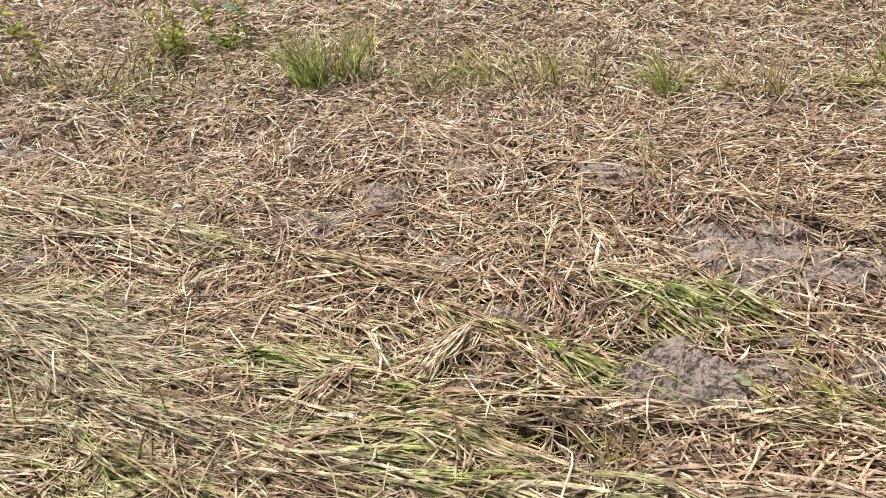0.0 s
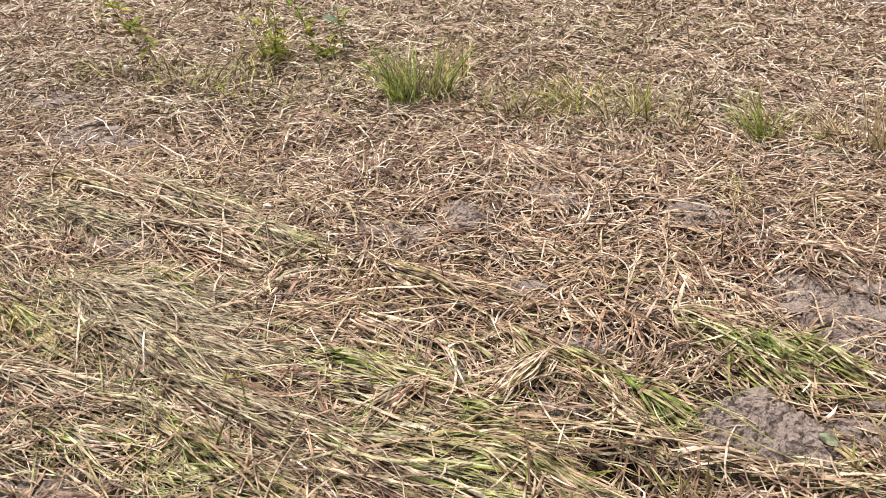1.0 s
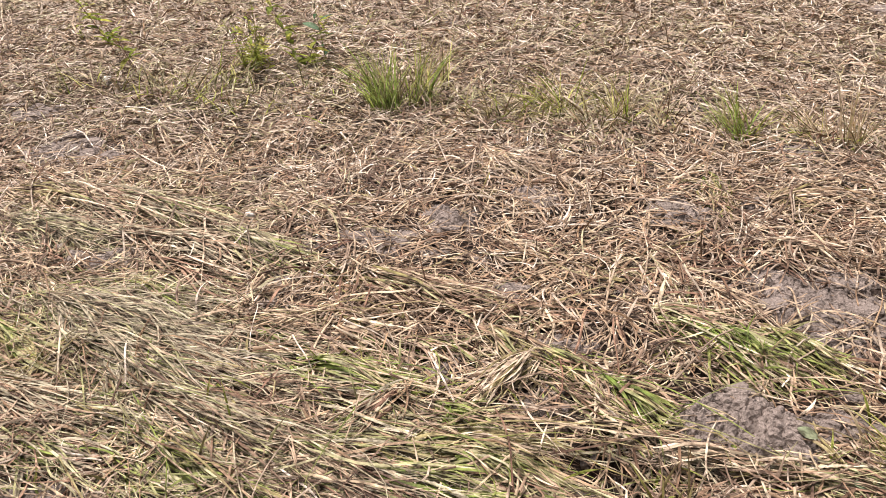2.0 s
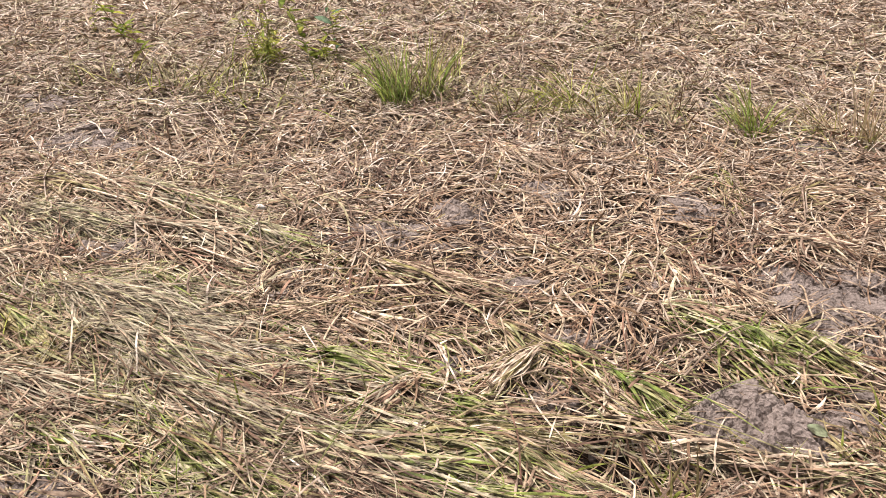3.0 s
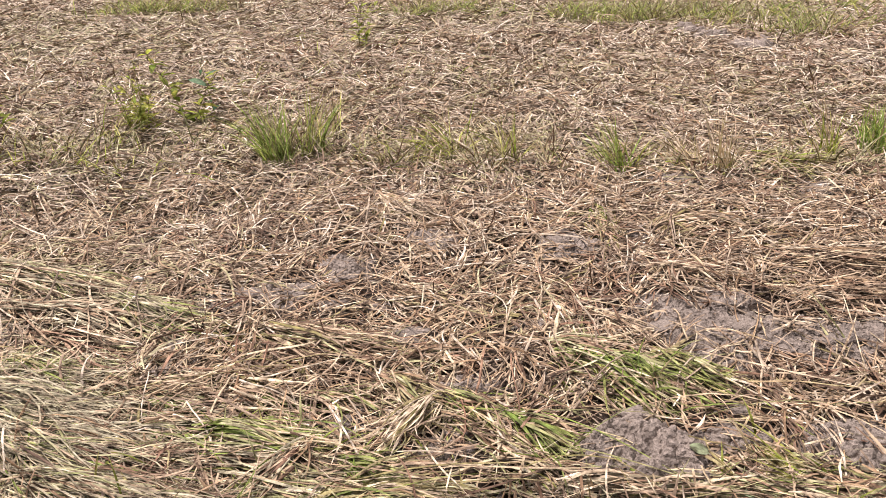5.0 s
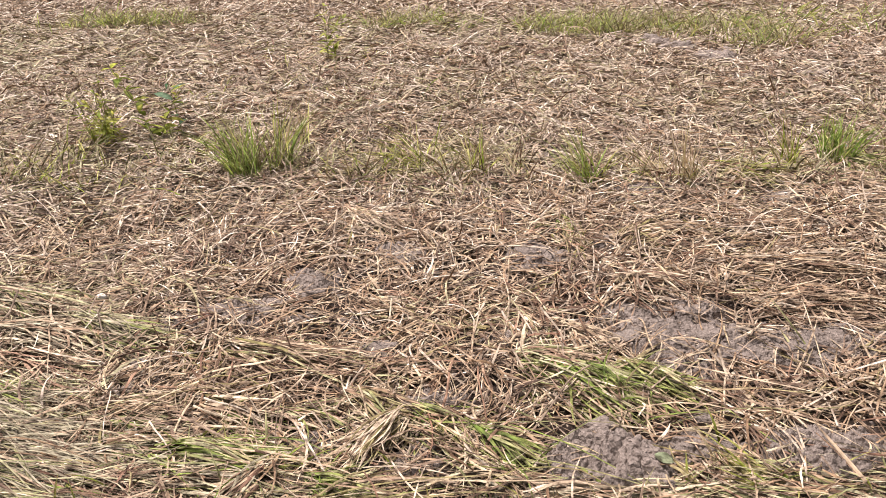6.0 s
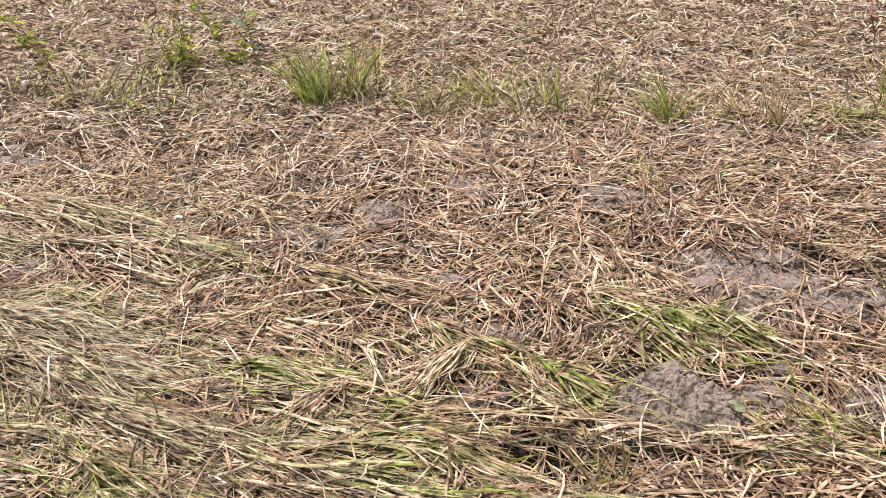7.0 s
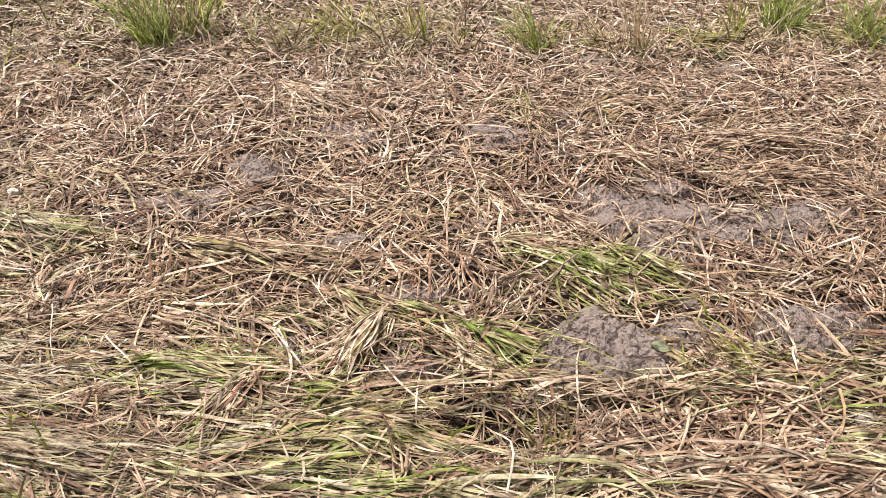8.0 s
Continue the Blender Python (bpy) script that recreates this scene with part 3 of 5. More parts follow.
def lying(x, y, ang, length, width, lift, tilt=0.0, bow=0.0, bend=0.0, roll=0.0, seg=4, stem=False, kink=0.0, stalk=False, flat=False, wave=0.0, turn=0.0):
    """Blades that lie on the ground, by arrays: start, heading, length, height over the ground, slope, arch, sideways bend, sideways wave."""
    n = len(x)
    full = lambda v: np.broadcast_to(np.asarray(v, float), (n,))
    lift, tilt, bow, bend, roll, kink, wave, turn = (full(v) for v in (lift, tilt, bow, bend, roll, kink, wave, turn))
    s = np.linspace(0, 1, seg + 1)[None, :]
    head = ang[:, None] + bend[:, None] * (s - 0.5) + kink[:, None] / (1 + np.exp(-14 * (s - 0.55))) + wave[:, None] * np.sin(6.3 * s + turn[:, None])
    step = length[:, None] / seg
    px = x[:, None] + np.concatenate([np.zeros((n, 1)), np.cumsum(np.cos(head[:, :-1]) * step, 1)], 1)
    py = y[:, None] + np.concatenate([np.zeros((n, 1)), np.cumsum(np.sin(head[:, :-1]) * step, 1)], 1)
    base = height(px, py)
    level = base.mean(1, keepdims=True)
    z = 0.45 * base + 0.55 * np.maximum(level, base - 0.01) + lift[:, None] + (tilt * length)[:, None] * (s - 0.5) + (bow * length)[:, None] * 4 * s * (1 - s)
    z = np.maximum(z, base + 0.0015)
    c = np.stack([px, py, z], -1)
    r = roll[:, None] + 0.3 * np.sin(3 * s + 7 * roll[:, None])
    side = np.stack([-np.sin(head) * np.cos(r), np.cos(head) * np.cos(r), np.sin(r)], -1)
    up = np.stack([np.sin(head) * np.sin(r), -np.cos(head) * np.sin(r), np.cos(r)], -1)
    return strips(c, side, up, width, leaf=not (stem or stalk), stem=stem, fold=0.42 if stalk else 0.16, flat=flat)


def join(pieces):
    off, vs, qs, us = 0, [], [], []
    for v, q, u in pieces:
        vs.append(v), qs.append(q + off), us.append(u)
        off += len(v)
    return np.concatenate(vs), np.concatenate(qs), np.concatenate(us)


def mesh_part(name, pieces, mat, parent=None, label=""):
    verts, quads, uv = join(pieces)
    ob = new(name, make_mesh(name, verts, quads, mat, uv))
    if parent:
        ob.parent = parent
    return tagged(ob, label=label)


def empty(name, x=0.0, y=0.0, z=0.0):
    ob = new(name)
    ob.location = (x, y, z)
    ob.empty_display_size = 0.1
    return ob


def local(piece, x, y, z):
    v, q, u = piece
    return v - np.array([x, y, z]), q, u


# ---- ground ----
def axis_steps(fine_lo, fine_hi, step, reach):
    mid = list(np.arange(fine_lo, fine_hi, step))
    out, d, lo, hi = [], step, mid[0], mid[-1]
    while hi < reach:
        d *= 1.16
        hi += d
        lo -= d
        out.append((lo, hi))
    return np.array([a for a, _ in reversed(out)] + mid + [b for _, b in out])


gx, gy = axis_steps(-3.2, 3.4, 0.036, 900), axis_steps(0.8, 5.0, 0.036, 900)
GX, GY = np.meshgrid(gx, gy)
nx, ny = len(gx), len(gy)
cell = np.arange((ny - 1) * (nx - 1))
cell = cell // (nx - 1) * nx + cell % (nx - 1)
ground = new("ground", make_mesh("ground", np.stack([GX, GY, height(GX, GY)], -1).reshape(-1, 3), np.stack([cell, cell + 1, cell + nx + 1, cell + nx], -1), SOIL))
tagged(ground, "bare damp grey-brown field soil under flattened straw", "ground", kind="structure")

# ---- the straw mat ----
def scatter(n, y0, y1, left, right, density):
    """Random places between the depths y0 and y1, within a wedge that opens with the distance, kept by density(x, y)."""
    y = y0 + (y1 - y0) * rng.random(n)
    lo, hi = left(y), right(y)
    widest = (right(np.array([y0, y1])) - left(np.array([y0, y1]))).max()
    keep = rng.random(n) < (hi - lo) / widest
    y, lo, hi = y[keep], lo[keep], hi[keep]
    x = lo + (hi - lo) * rng.random(len(y))
    keep = rng.random(len(x)) < density(x, y)
    return x[keep], y[keep]


LEFT, RIGHT = (lambda y: -(0.85 + 0.68 * y)), (lambda y: 0.65 + 0.78 * y)


def loose_density(x, y):
    near = np.interp(y, [0.8, 1.5, 2.3, 9, 14], [0.35, 0.6, 1.0, 1.0, 0.9])
    bare = mud(x, y) * np.interp(y, [1.9, 2.1, 2.9, 3.1], [0.97, 0.9, 0.9, 0.82])
    return near * (1 - bare) * (0.02 + 0.45 * vnoise(x, y, 0.22, 12) + 1.25 * vnoise(x, y, 0.075, 15) ** 1.5)


# where the straw is older and greyer
GREYISH = [(-2.9, 4.6, 1.3, 1.0, 2.2), (3.8, 5.8, 1.0, 0.7, 1.2), (1.2, 7.5, 1.2, 0.8, 1.0), (1.2, 2.3, 0.6, 0.4, 1.8)]

# where rust-brown stalks gather
RUSTY = [(-3.45, 7.2, 0.35, 0.3, 0.6), (-0.92, 6.0, 0.25, 0.3, 0.6), (-0.28, 7.2, 0.45, 0.5, 0.5), (-0.26, 6.0, 0.35, 0.4, 0.45), (-1.1, 7.8, 0.35, 0.4, 0.5), (4.05, 6.7, 0.3, 0.3, 0.5), (3.35, 5.2, 0.3, 0.3, 0.4), (0.75, 2.6, 0.4, 0.2, 0.35)]

# where the straw has kept some green
FADED = [(-2.2, 5.4, 2.4, 1.8, 0.24), (3.0, 5.2, 1.6, 0.9, 0.22), (-4.5, 9.5, 3.5, 2.5, 0.4), (0.4, 4.4, 1.0, 0.55, 0.4), (0.3, 6.3, 2.6, 1.2, 0.22), (1.5, 9.0, 3.5, 1.2, 0.35), (2.4, 3.8, 0.9, 0.35, 0.35), (-1.6, 2.9, 0.8, 0.35, 0.35), (0.35, 2.55, 0.3, 0.12, 0.3)]


def loose_straw(n, y0, y1, seg):
    """Short broken stalks and leaves that lie across one another, curled; patches of them lie one way."""
    x, y = scatter(n, y0, y1, LEFT, RIGHT, loose_density)
    k = len(x)
    patch_way = 2 * np.pi * vnoise(x, y, 0.30, 21) + np.pi * vnoise(x, y, 0.9, 22)
    ang = np.where(rng.random(k) < 0.33, patch_way + rng.normal(0, 0.4, k), rng.random(k) * 2 * np.pi)
    # locks: every six straws lie side by side
    m = int(0.4 * k) // 6 * 6
    lead = np.repeat(np.arange(0, m, 6), 6)
    order = rng.permutation(k)[:m]
    first = order[lead]
    size = np.interp(y[first], [2, 8], [0.012, 0.03])
    x[order], y[order] = x[first] + size * rng.normal(0, 1, m), y[first] + size * rng.normal(0, 1, m)
    ang[order] = ang[first] + rng.normal(0, 0.22, m)
    bend = rng.normal(0, 0.65, k)
    bend[order] = bend[first] + rng.normal(0, 0.4, m)
    flatter = (x > 1.2) & (y > 2.2) & (y < 3.4)
    ang = np.where(flatter & (rng.random(k) < 0.3), rng.normal(-0.08, 0.25, k), ang)
    length = np.clip(rng.lognormal(np.log(0.15), 0.45, k), 0.05, 0.42) * np.interp(y, [2, 4, 8], [1.0, 1.1, 1.25])
    layer = rng.random(k)
    layer[order] = np.clip(0.25 + 0.75 * layer[first] + rng.normal(0, 0.12, m), 0, 1.2)
    args = dict(lift=0.003 + 0.042 * layer * (0.4 + vnoise(x, y, 0.2, 13)), tilt=np.where(rng.random(k) < 0.12, rng.normal(0, 0.45, k), rng.normal(0, 0.2, k)), bow=rng.normal(0.02, 0.06, k) * np.interp(y, [3, 5], [1, 1.5]), bend=bend, roll=rng.normal(0, 1, k) * np.interp(y, [2.5, 4.5], [0.38, 0.5]), kink=np.where(rng.random(k) < 0.12, rng.normal(0, 0.9, k), 0), wave=rng.normal(0, 0.14, k), turn=rng.random(k) * 6.3)
    width = np.interp(y, [1.5, 2.6, 4, 8, 12], [0.95, 1.0, 1.12, 1.75, 2.5]) * np.clip(rng.lognormal(np.log(0.0063), 0.22, k), 0.004, 0.010)
    kind = rng.random(k)
    kind[order] = kind[first]
    grey = np.maximum(vnoise(x, y, 0.5, 14), spots(x, y, GREYISH))
    leafy = rng.random(k) < 0.12
    kept = (layer > 0.42) | (y > 3.6) | (rng.random(k) < 0.3)
    out = {}
    kind = np.where((kind < 0.925) & (rng.random(k) < spots(x, y, RUSTY)), 0.95, kind)
    faded = rng.random(k) < spots(x, y, FADED)
    kind = np.where(faded, 2.0, kind)
    bleached = (kind < 1.5) & (rng.random(k) < np.interp(y, [2.2, 3.4, 4.5, 8], [0.08, 0.22, 0.42, 0.5]))
    kind = np.where(bleached, 3.0, kind)
    for mat, pick in ((SILVER, kind > 2.5), (HAY, (kind > 1.5) & (kind < 2.5)), (DRY, kind < 0.80 - 0.25 * grey), (OLD, (kind >= 0.80 - 0.25 * grey) & (kind < 0.925)), (RED, (kind >= 0.925) & (kind < 0.98)), (YELLOW, (kind >= 0.98) & (kind < 1.5))):
        for form in ("top", "leaf", "base"):
            upper = (layer > 0.42) & (y < 3.6)
            g = pick & {"top": upper & ~leafy, "leaf": upper & leafy, "base": ~upper & kept}[form]
            out.setdefault(mat, []).append(lying(x[g], y[g], ang[g], length[g], width[g] * (1.35 if form == "leaf" else 1.0), seg=seg if form == "base" else 7, stalk=form != "leaf", flat=form == "base", **{a: b[g] for a, b in args.items()}))
    return out


straw_mat = empty("straw_mat")
tagged(straw_mat, "mat of dry tan broken straw lying over field soil", "straw", kind="stuff")
MAT_NAMES = {"dry_straw": "dry_straw", "weathered_straw": "weathered_straw", "rust_brown_straw": "brown_straw", "yellow_grass": "yellow_straw", "fading_grass": "fading_grass", "green_grass": "green_grass", "combed_pale_grass": "pale_grass", "sprouting_grass": "sprouting_grass", "bleached_straw": "bleached_straw", "fresh_tuft_grass": "fresh_grass", "pale_hay": "pale_hay", "grey_bleached_straw": "grey_straw"}
for n, y0, y1, seg in ((84000, 0.75, 3.6, 4), (185000, 3.6, 8.0, 3), (230000, 8.0, 16.0, 1)):
    for mat, pieces in loose_straw(n, y0, y1, seg).items():
        tagged(mesh_part(MAT_NAMES[mat.name], pieces, mat, straw_mat), kind="stuff")


# straw beside and behind the path, thinning out
edge_x, edge_y = rng.normal(0, 4.2, 120000), 2.0 + rng.normal(0, 3.6, 120000)
ragged = 0.5 * rng.random(len(edge_x))
outer = ((edge_x < LEFT(edge_y) + ragged) | (edge_x > RIGHT(edge_y) - ragged) | (edge_y < 0.75 + 0.3 * ragged)) & (np.abs(edge_x) < 11)
edge_x, edge_y = edge_x[outer], edge_y[outer]
k = len(edge_x)
kind = rng.random(k)
for mat, lo, hi in ((DRY, 0, 0.66), (OLD, 0.66, 0.88), (RED, 0.88, 0.94), (COMBED, 0.94, 1)):
    g = (kind >= lo) & (kind < hi)
    m = g.sum()
    tagged(mesh_part("outer_straw", [lying(edge_x[g], edge_y[g], rng.random(m) * 6.283, rng.uniform(0.10, 0.30, m), rng.uniform(0.004, 0.010, m), lift=0.004 + 0.03 * rng.random(m), tilt=rng.normal(0, 0.1, m), bow=rng.normal(0.02, 0.05, m), seg=1, stalk=True, flat=True)], mat, straw_mat), kind="stuff")


def long_density(x, y):
    edge = np.interp(x, [-2.4, -1.6, -1.0, -0.7, -0.3, 0.0, 0.3, 0.6, 1.0, 1.6], [3.0, 2.65, 2.30, 2.0, 1.72, 1.58, 1.54, 1.54, 1.54, 1.6])
    return np.clip((edge - y) / 0.2 + 0.5, 0, 1) * (1 - 0.92 * mud(x, y)) * (0.5 + 0.7 * vnoise(x, y, 0.25, 31)) * np.interp(x, [-0.6, 0.2], [1.0, 0.65])


flat_grass = empty("flattened_grass")
tagged(flat_grass, "long flattened olive and straw-coloured grass pressed on the ground", "grass", kind="stuff")
x, y = scatter(64000, 0.7, 3.1, LEFT, RIGHT, long_density)
k = len(x)
ang = flow(x, y) + rng.normal(0, 1, k) * np.interp(x, [-0.6, 0.2], [0.17, 0.24])
stray = rng.random(k) < np.interp(x, [-0.6, 0.2], [0.05, 0.18])
ang = np.where(stray, ang + rng.normal(0, 0.8, k), ang)
length = np.clip(rng.lognormal(np.log(0.25), 0.4, k), 0.10, 0.55)
greenness = 0.5 * vnoise(0.4 * x, y + 0.25 * x, 0.16, 33) + 0.5 * vnoise(0.3 * x, y + 0.2 * x, 0.06, 34)
kind = 0.5 + 0.55 * (rng.random(k) - 0.5) + 1.5 * (greenness - 0.5) - np.interp(x, [-0.8, -0.3], [0, 0.16]) * np.clip((y - 1.5) / 0.2, 0, 1) - np.interp(x, [0.3, 0.55], [0, 0.22])
x0, y0 = x - 0.4 * length * np.cos(ang), y - 0.4 * length * np.sin(ang)
args = dict(lift=0.004 + 0.06 * rng.random(k) * (0.15 + vnoise(0.5 * x, y + 0.2 * x, 0.12, 35)), tilt=rng.normal(0, 0.08, k), bow=rng.normal(0.02, 0.04, k), bend=rng.normal(0, 0.6, k), roll=rng.normal(0, 0.3, k), kink=np.where(rng.random(k) < 0.12, rng.normal(0, 0.7, k), 0), wave=rng.normal(0, 0.15, k), turn=rng.random(k) * 6.3)
for mat, lo, hi in ((RED, -9, 0.0), (OLD, 0.0, 0.14), (DRY, 0.14, 0.44), (COMBED, 0.44, 0.60), (OLIVE, 0.60, 0.86), (YELLOW, 0.86, 0.94), (GREEN, 0.94, 9)):
    g = (kind >= lo) & (kind < hi)
    tagged(mesh_part(MAT_NAMES[mat.name], [lying(x0[g], y0[g], ang[g], length[g], np.clip(rng.lognormal(np.log(0.0052), 0.38, g.sum()), 0.0028, 0.008 if mat is RED else 0.013) * np.interp(x[g], [-0.6, 0.2], [0.68, 1.0]), seg=6, **{a: b[g] for a, b in args.items()})], mat, flat_grass), kind="stuff")


# the topmost straws and blades, one by one
def singles(name, parent, n, x0, x1, y0, y1, head, long, mats, stalk, lift):
    for i in range(n):
        x, y = rng.uniform([x0], [x1]), rng.uniform([y0], [y1])
        if mud(x, y)[0] > 0.5 and rng.random() < 0.8:
            continue
        ang = head(x, y) + rng.normal(0, 0.35, 1)
        piece = lying(x, y, ang, rng.uniform([long[0]], [long[1]]), np.clip(rng.lognormal(np.log(0.0046), 0.3, 1), 0.003, 0.009), lift=rng.uniform([lift[0]], [lift[1]]), tilt=rng.normal(0, 0.12, 1), bow=rng.normal(0.02, 0.04, 1), bend=rng.normal(0, 0.6, 1), roll=rng.normal(0, 0.4, 1), kink=np.where(rng.random(1) < 0.2, rng.normal(0, 0.9, 1), 0), seg=5, stalk=stalk)
        ob = new(name, make_mesh(name, piece[0], piece[1], mats[rng.integers(len(mats))], piece[2]))
        ob.parent = parent


singles("straw", straw_mat, 330, -1.2, 1.5, 1.75, 3.0, lambda x, y: rng.random(1) * 2 * np.pi, (0.08, 0.32), (DRY, DRY, DRY, DRY, OLD), True, (0.03, 0.05))
singles("blade", flat_grass, 320, -1.2, 1.2, 1.25, 1.95, flow, (0.18, 0.5), (DRY, DRY, OLIVE, OLD, YELLOW, GREEN), False, (0.035, 0.06))

# ---- heaped swaths of flattened grass ----
rng = np.random.default_rng(21)


def swath(a, b, spread, n, mix, label, up):
    """A bunch of long blades from about a towards b, arched over the ground."""
    (ax, ay), (bx, by) = a, b
    d = math.hypot(bx - ax, by - ay)
    head = math.atan2(by - ay, bx - ax)
    combed = mix.get(COMBED, 0) > 0.45
    reach = float(np.interp(d, [0.2, 0.5, 1.0], [0.95, 0.75, 0.5]))
    rise = min(0.048, 0.016 + 0.6 * spread)
    fan = 0.2 if combed else 0.15 if d > 0.3 else 0.2
    sway = rng.normal(0, 0.35)
    root = empty("grass_swath", ax, ay, float(height(np.array(ax), np.array(ay))))
    tagged(root, label, "grass" if "grass" in label else "straw", "bunches of flattened grass")
    for mat, share in mix.items():
        k = max(3, int((2.5 if combed else 1.15) * n * share))
        t, off = rng.beta(1.1, 1.3, k) * (1 - 0.6 * reach) * d, rng.normal(0, 0.8 * spread, k)
        x = ax + t * math.cos(head) - off * math.sin(head)
        y = ay + t * math.sin(head) + off * math.cos(head)
        length = np.maximum(d * reach * rng.uniform(0.4, 1.15, k), 0.08)
        over = np.exp(-(off / (1.3 * spread)) ** 2)
        high = rng.random(k)
        for at in (0.9, 0.5):
            bare = mud(x + at * length * math.cos(head), y + at * length * math.sin(head))
            length = np.where((bare > 0.5) & (rng.random(k) < 0.7), 0.55 * length, length)
        ang = head + rng.normal(0, fan, k) + 0.35 * off / d + np.where(rng.random(k) < (0.10 if ax < -0.5 else 0.2), rng.normal(0, 0.6, k), 0)
        wide = np.clip(rng.lognormal(np.log(0.0038 if combed else 0.0055), 0.38, k), 0.0024, 0.013)
        args = dict(lift=0.006 + up * over + rise * over * high, tilt=rng.normal(-0.02, 0.07, k), bow=rng.normal(0.03, 0.035, k), bend=sway + rng.normal(0, 0.35, k), roll=rng.normal(0, 0.35, k), kink=np.where(rng.random(k) < 0.18, rng.normal(0, 0.8, k), 0), wave=rng.normal(0, 0.18, k), turn=rng.random(k) * 6.3)
        pick = lambda g: local(lying(x[g], y[g], ang[g], length[g], wide[g], seg=7, **{a: b[g] for a, b in args.items()}), *root.location)
        top = np.argsort(-high)[: max(2, int(32 * share))]
        for i in top:
            piece = pick([i])
            ob = new("blade", make_mesh("blade", piece[0], piece[1], mat, piece[2]))
            ob.parent = root
        rest = np.setdiff1d(np.arange(k), top)
        if len(rest):
            tagged(mesh_part(MAT_NAMES[mat.name], [pick(rest)], mat, root), kind="stuff")


for row in SWATHS:
    swath(*row)


# ---- upright plants ----
def standing(azimuth, rise, droop, length, width, seg=7, side_turn=0.0, stem=False, foot=(0, 0)):
    """One upright blade that bends over, from its foot."""
    s = np.linspace(0, 1, seg + 1)
    e = rise - droop * s ** 1.6
    step = length / seg
    out = np.concatenate([[0], np.cumsum(np.cos(e[:-1]) * step)])
    up = np.concatenate([[0], np.cumsum(np.sin(e[:-1]) * step)])
    ca, sa = math.cos(azimuth), math.sin(azimuth)
    c = np.stack([foot[0] + ca * out, foot[1] + sa * out, up - 0.008], -1)[None]
    ct, st = math.cos(side_turn), math.sin(side_turn)
    normal = np.stack([-ca * np.sin(e), -sa * np.sin(e), np.cos(e)], -1)
    across = np.broadcast_to(np.array([-sa, ca, 0.0]), normal.shape)
    side = (ct * across + st * normal)[None]
    return strips(c, side, (ct * normal - st * across)[None], np.array([width]), leaf=not stem, stem=stem)


def tuft(x, y, n, tall, spread, mix, label, lean=(0, 0.0), erect=(55, 88), width=(0.004, 0.008), category="grass tuft", droop=(0.3, 1.3), name="grass_tuft"):
    root = empty(name, x, y, float(height(np.array(x), np.array(y))))
    tagged(root, label, category, "standing tufts of grass")
    mats, shares = list(mix), np.array(list(mix.values()))
    for i in range(n):
        az = rng.random() * 2 * math.pi
        if rng.random() < lean[1]:
            az = lean[0] + rng.normal(0, 0.5)
        r = spread * math.sqrt(rng.random())
        fa = rng.random() * 2 * math.pi
        foot = (r * math.cos(fa), r * math.sin(fa))
        mat = mats[rng.choice(len(mats), p=shares / shares.sum())]
        piece = standing(az, radians(rng.uniform(*erect)), rng.uniform(*droop), tall * rng.uniform(0.45, 1.1), rng.uniform(*width), 6, rng.normal(0, 0.7), mat is RED, foot)
        ob = new("blade", make_mesh("blade", piece[0], piece[1], mat, piece[2]))
        ob.parent = root
    return root


rng = np.random.default_rng(33)
FRESH, MIXED = {SPROUT: 0.8, YELLOW: 0.15, STUBBLE: 0.05}, {SPROUT: 0.35, YELLOW: 0.35, STUBBLE: 0.3}
tuft(-0.76, 4.38, 170, 0.46, 0.09, {FRESHGREEN: 0.5, GREEN: 0.15, SPROUT: 0.08, YELLOW: 0.12, OLIVE: 0.08, STUBBLE: 0.07}, "dense fresh green grass tuft standing in straw", width=(0.004, 0.0085), lean=(2.6, 0.5), erect=(52, 87), droop=(0.2, 1.3))
tuft(-0.60, 4.50, 75, 0.50, 0.10, {FRESHGREEN: 0.35, SPROUT: 0.25, OLIVE: 0.25, YELLOW: 0.15}, "green grass tuft with drooping tips", lean=(0.5, 0.3))
tuft(-0.45, 4.88, 14, 0.46, 0.04, MIXED, "thin tuft of tall yellow-green blades", erect=(75, 89), droop=(0.1, 0.7))
tuft(-0.60, 4.80, 12, 0.40, 0.05, FRESH, "thin tuft of tall green blades", erect=(70, 89), droop=(0.1, 0.7))
tuft(-2.15, 4.62, 50, 0.40, 0.14, {OLIVE: 0.6, SPROUT: 0.25, STUBBLE: 0.15}, "low olive grass tuft half bent over", lean=(-0.3, 0.5), erect=(25, 70))
tuft(-1.70, 4.38, 14, 0.12, 0.04, {SPROUT: 0.5, YELLOW: 0.5}, "small yellow-green sprout in straw")
tuft(-1.46, 4.36, 12, 0.10, 0.04, FRESH, "small green sprout in straw")
tuft(-1.95, 4.85, 30, 0.34, 0.12, {OLIVE: 0.7, SPROUT: 0.3}, "low olive grass tuft half bent over", lean=(-0.4, 0.5), erect=(25, 70))
tuft(-2.75, 4.75, 40, 0.2, 0.2, {OLIVE: 0.5, RED: 0.25, STUBBLE: 0.25}, "low olive and brown grass tuft", erect=(20, 70))
tuft(0.60, 4.10, 48, 0.40, 0.05, {SPROUT: 0.35, YELLOW: 0.35, STUBBLE: 0.3}, "slender yellow-green stubble tuft", erect=(55, 88), lean=(3.0, 0.2))
tuft(0.28, 4.34, 60, 0.42, 0.10, {SPROUT: 0.7, STUBBLE: 0.2, YELLOW: 0.1}, "yellow-green tuft of arching blades", lean=(3.0, 0.6), erect=(30, 75))
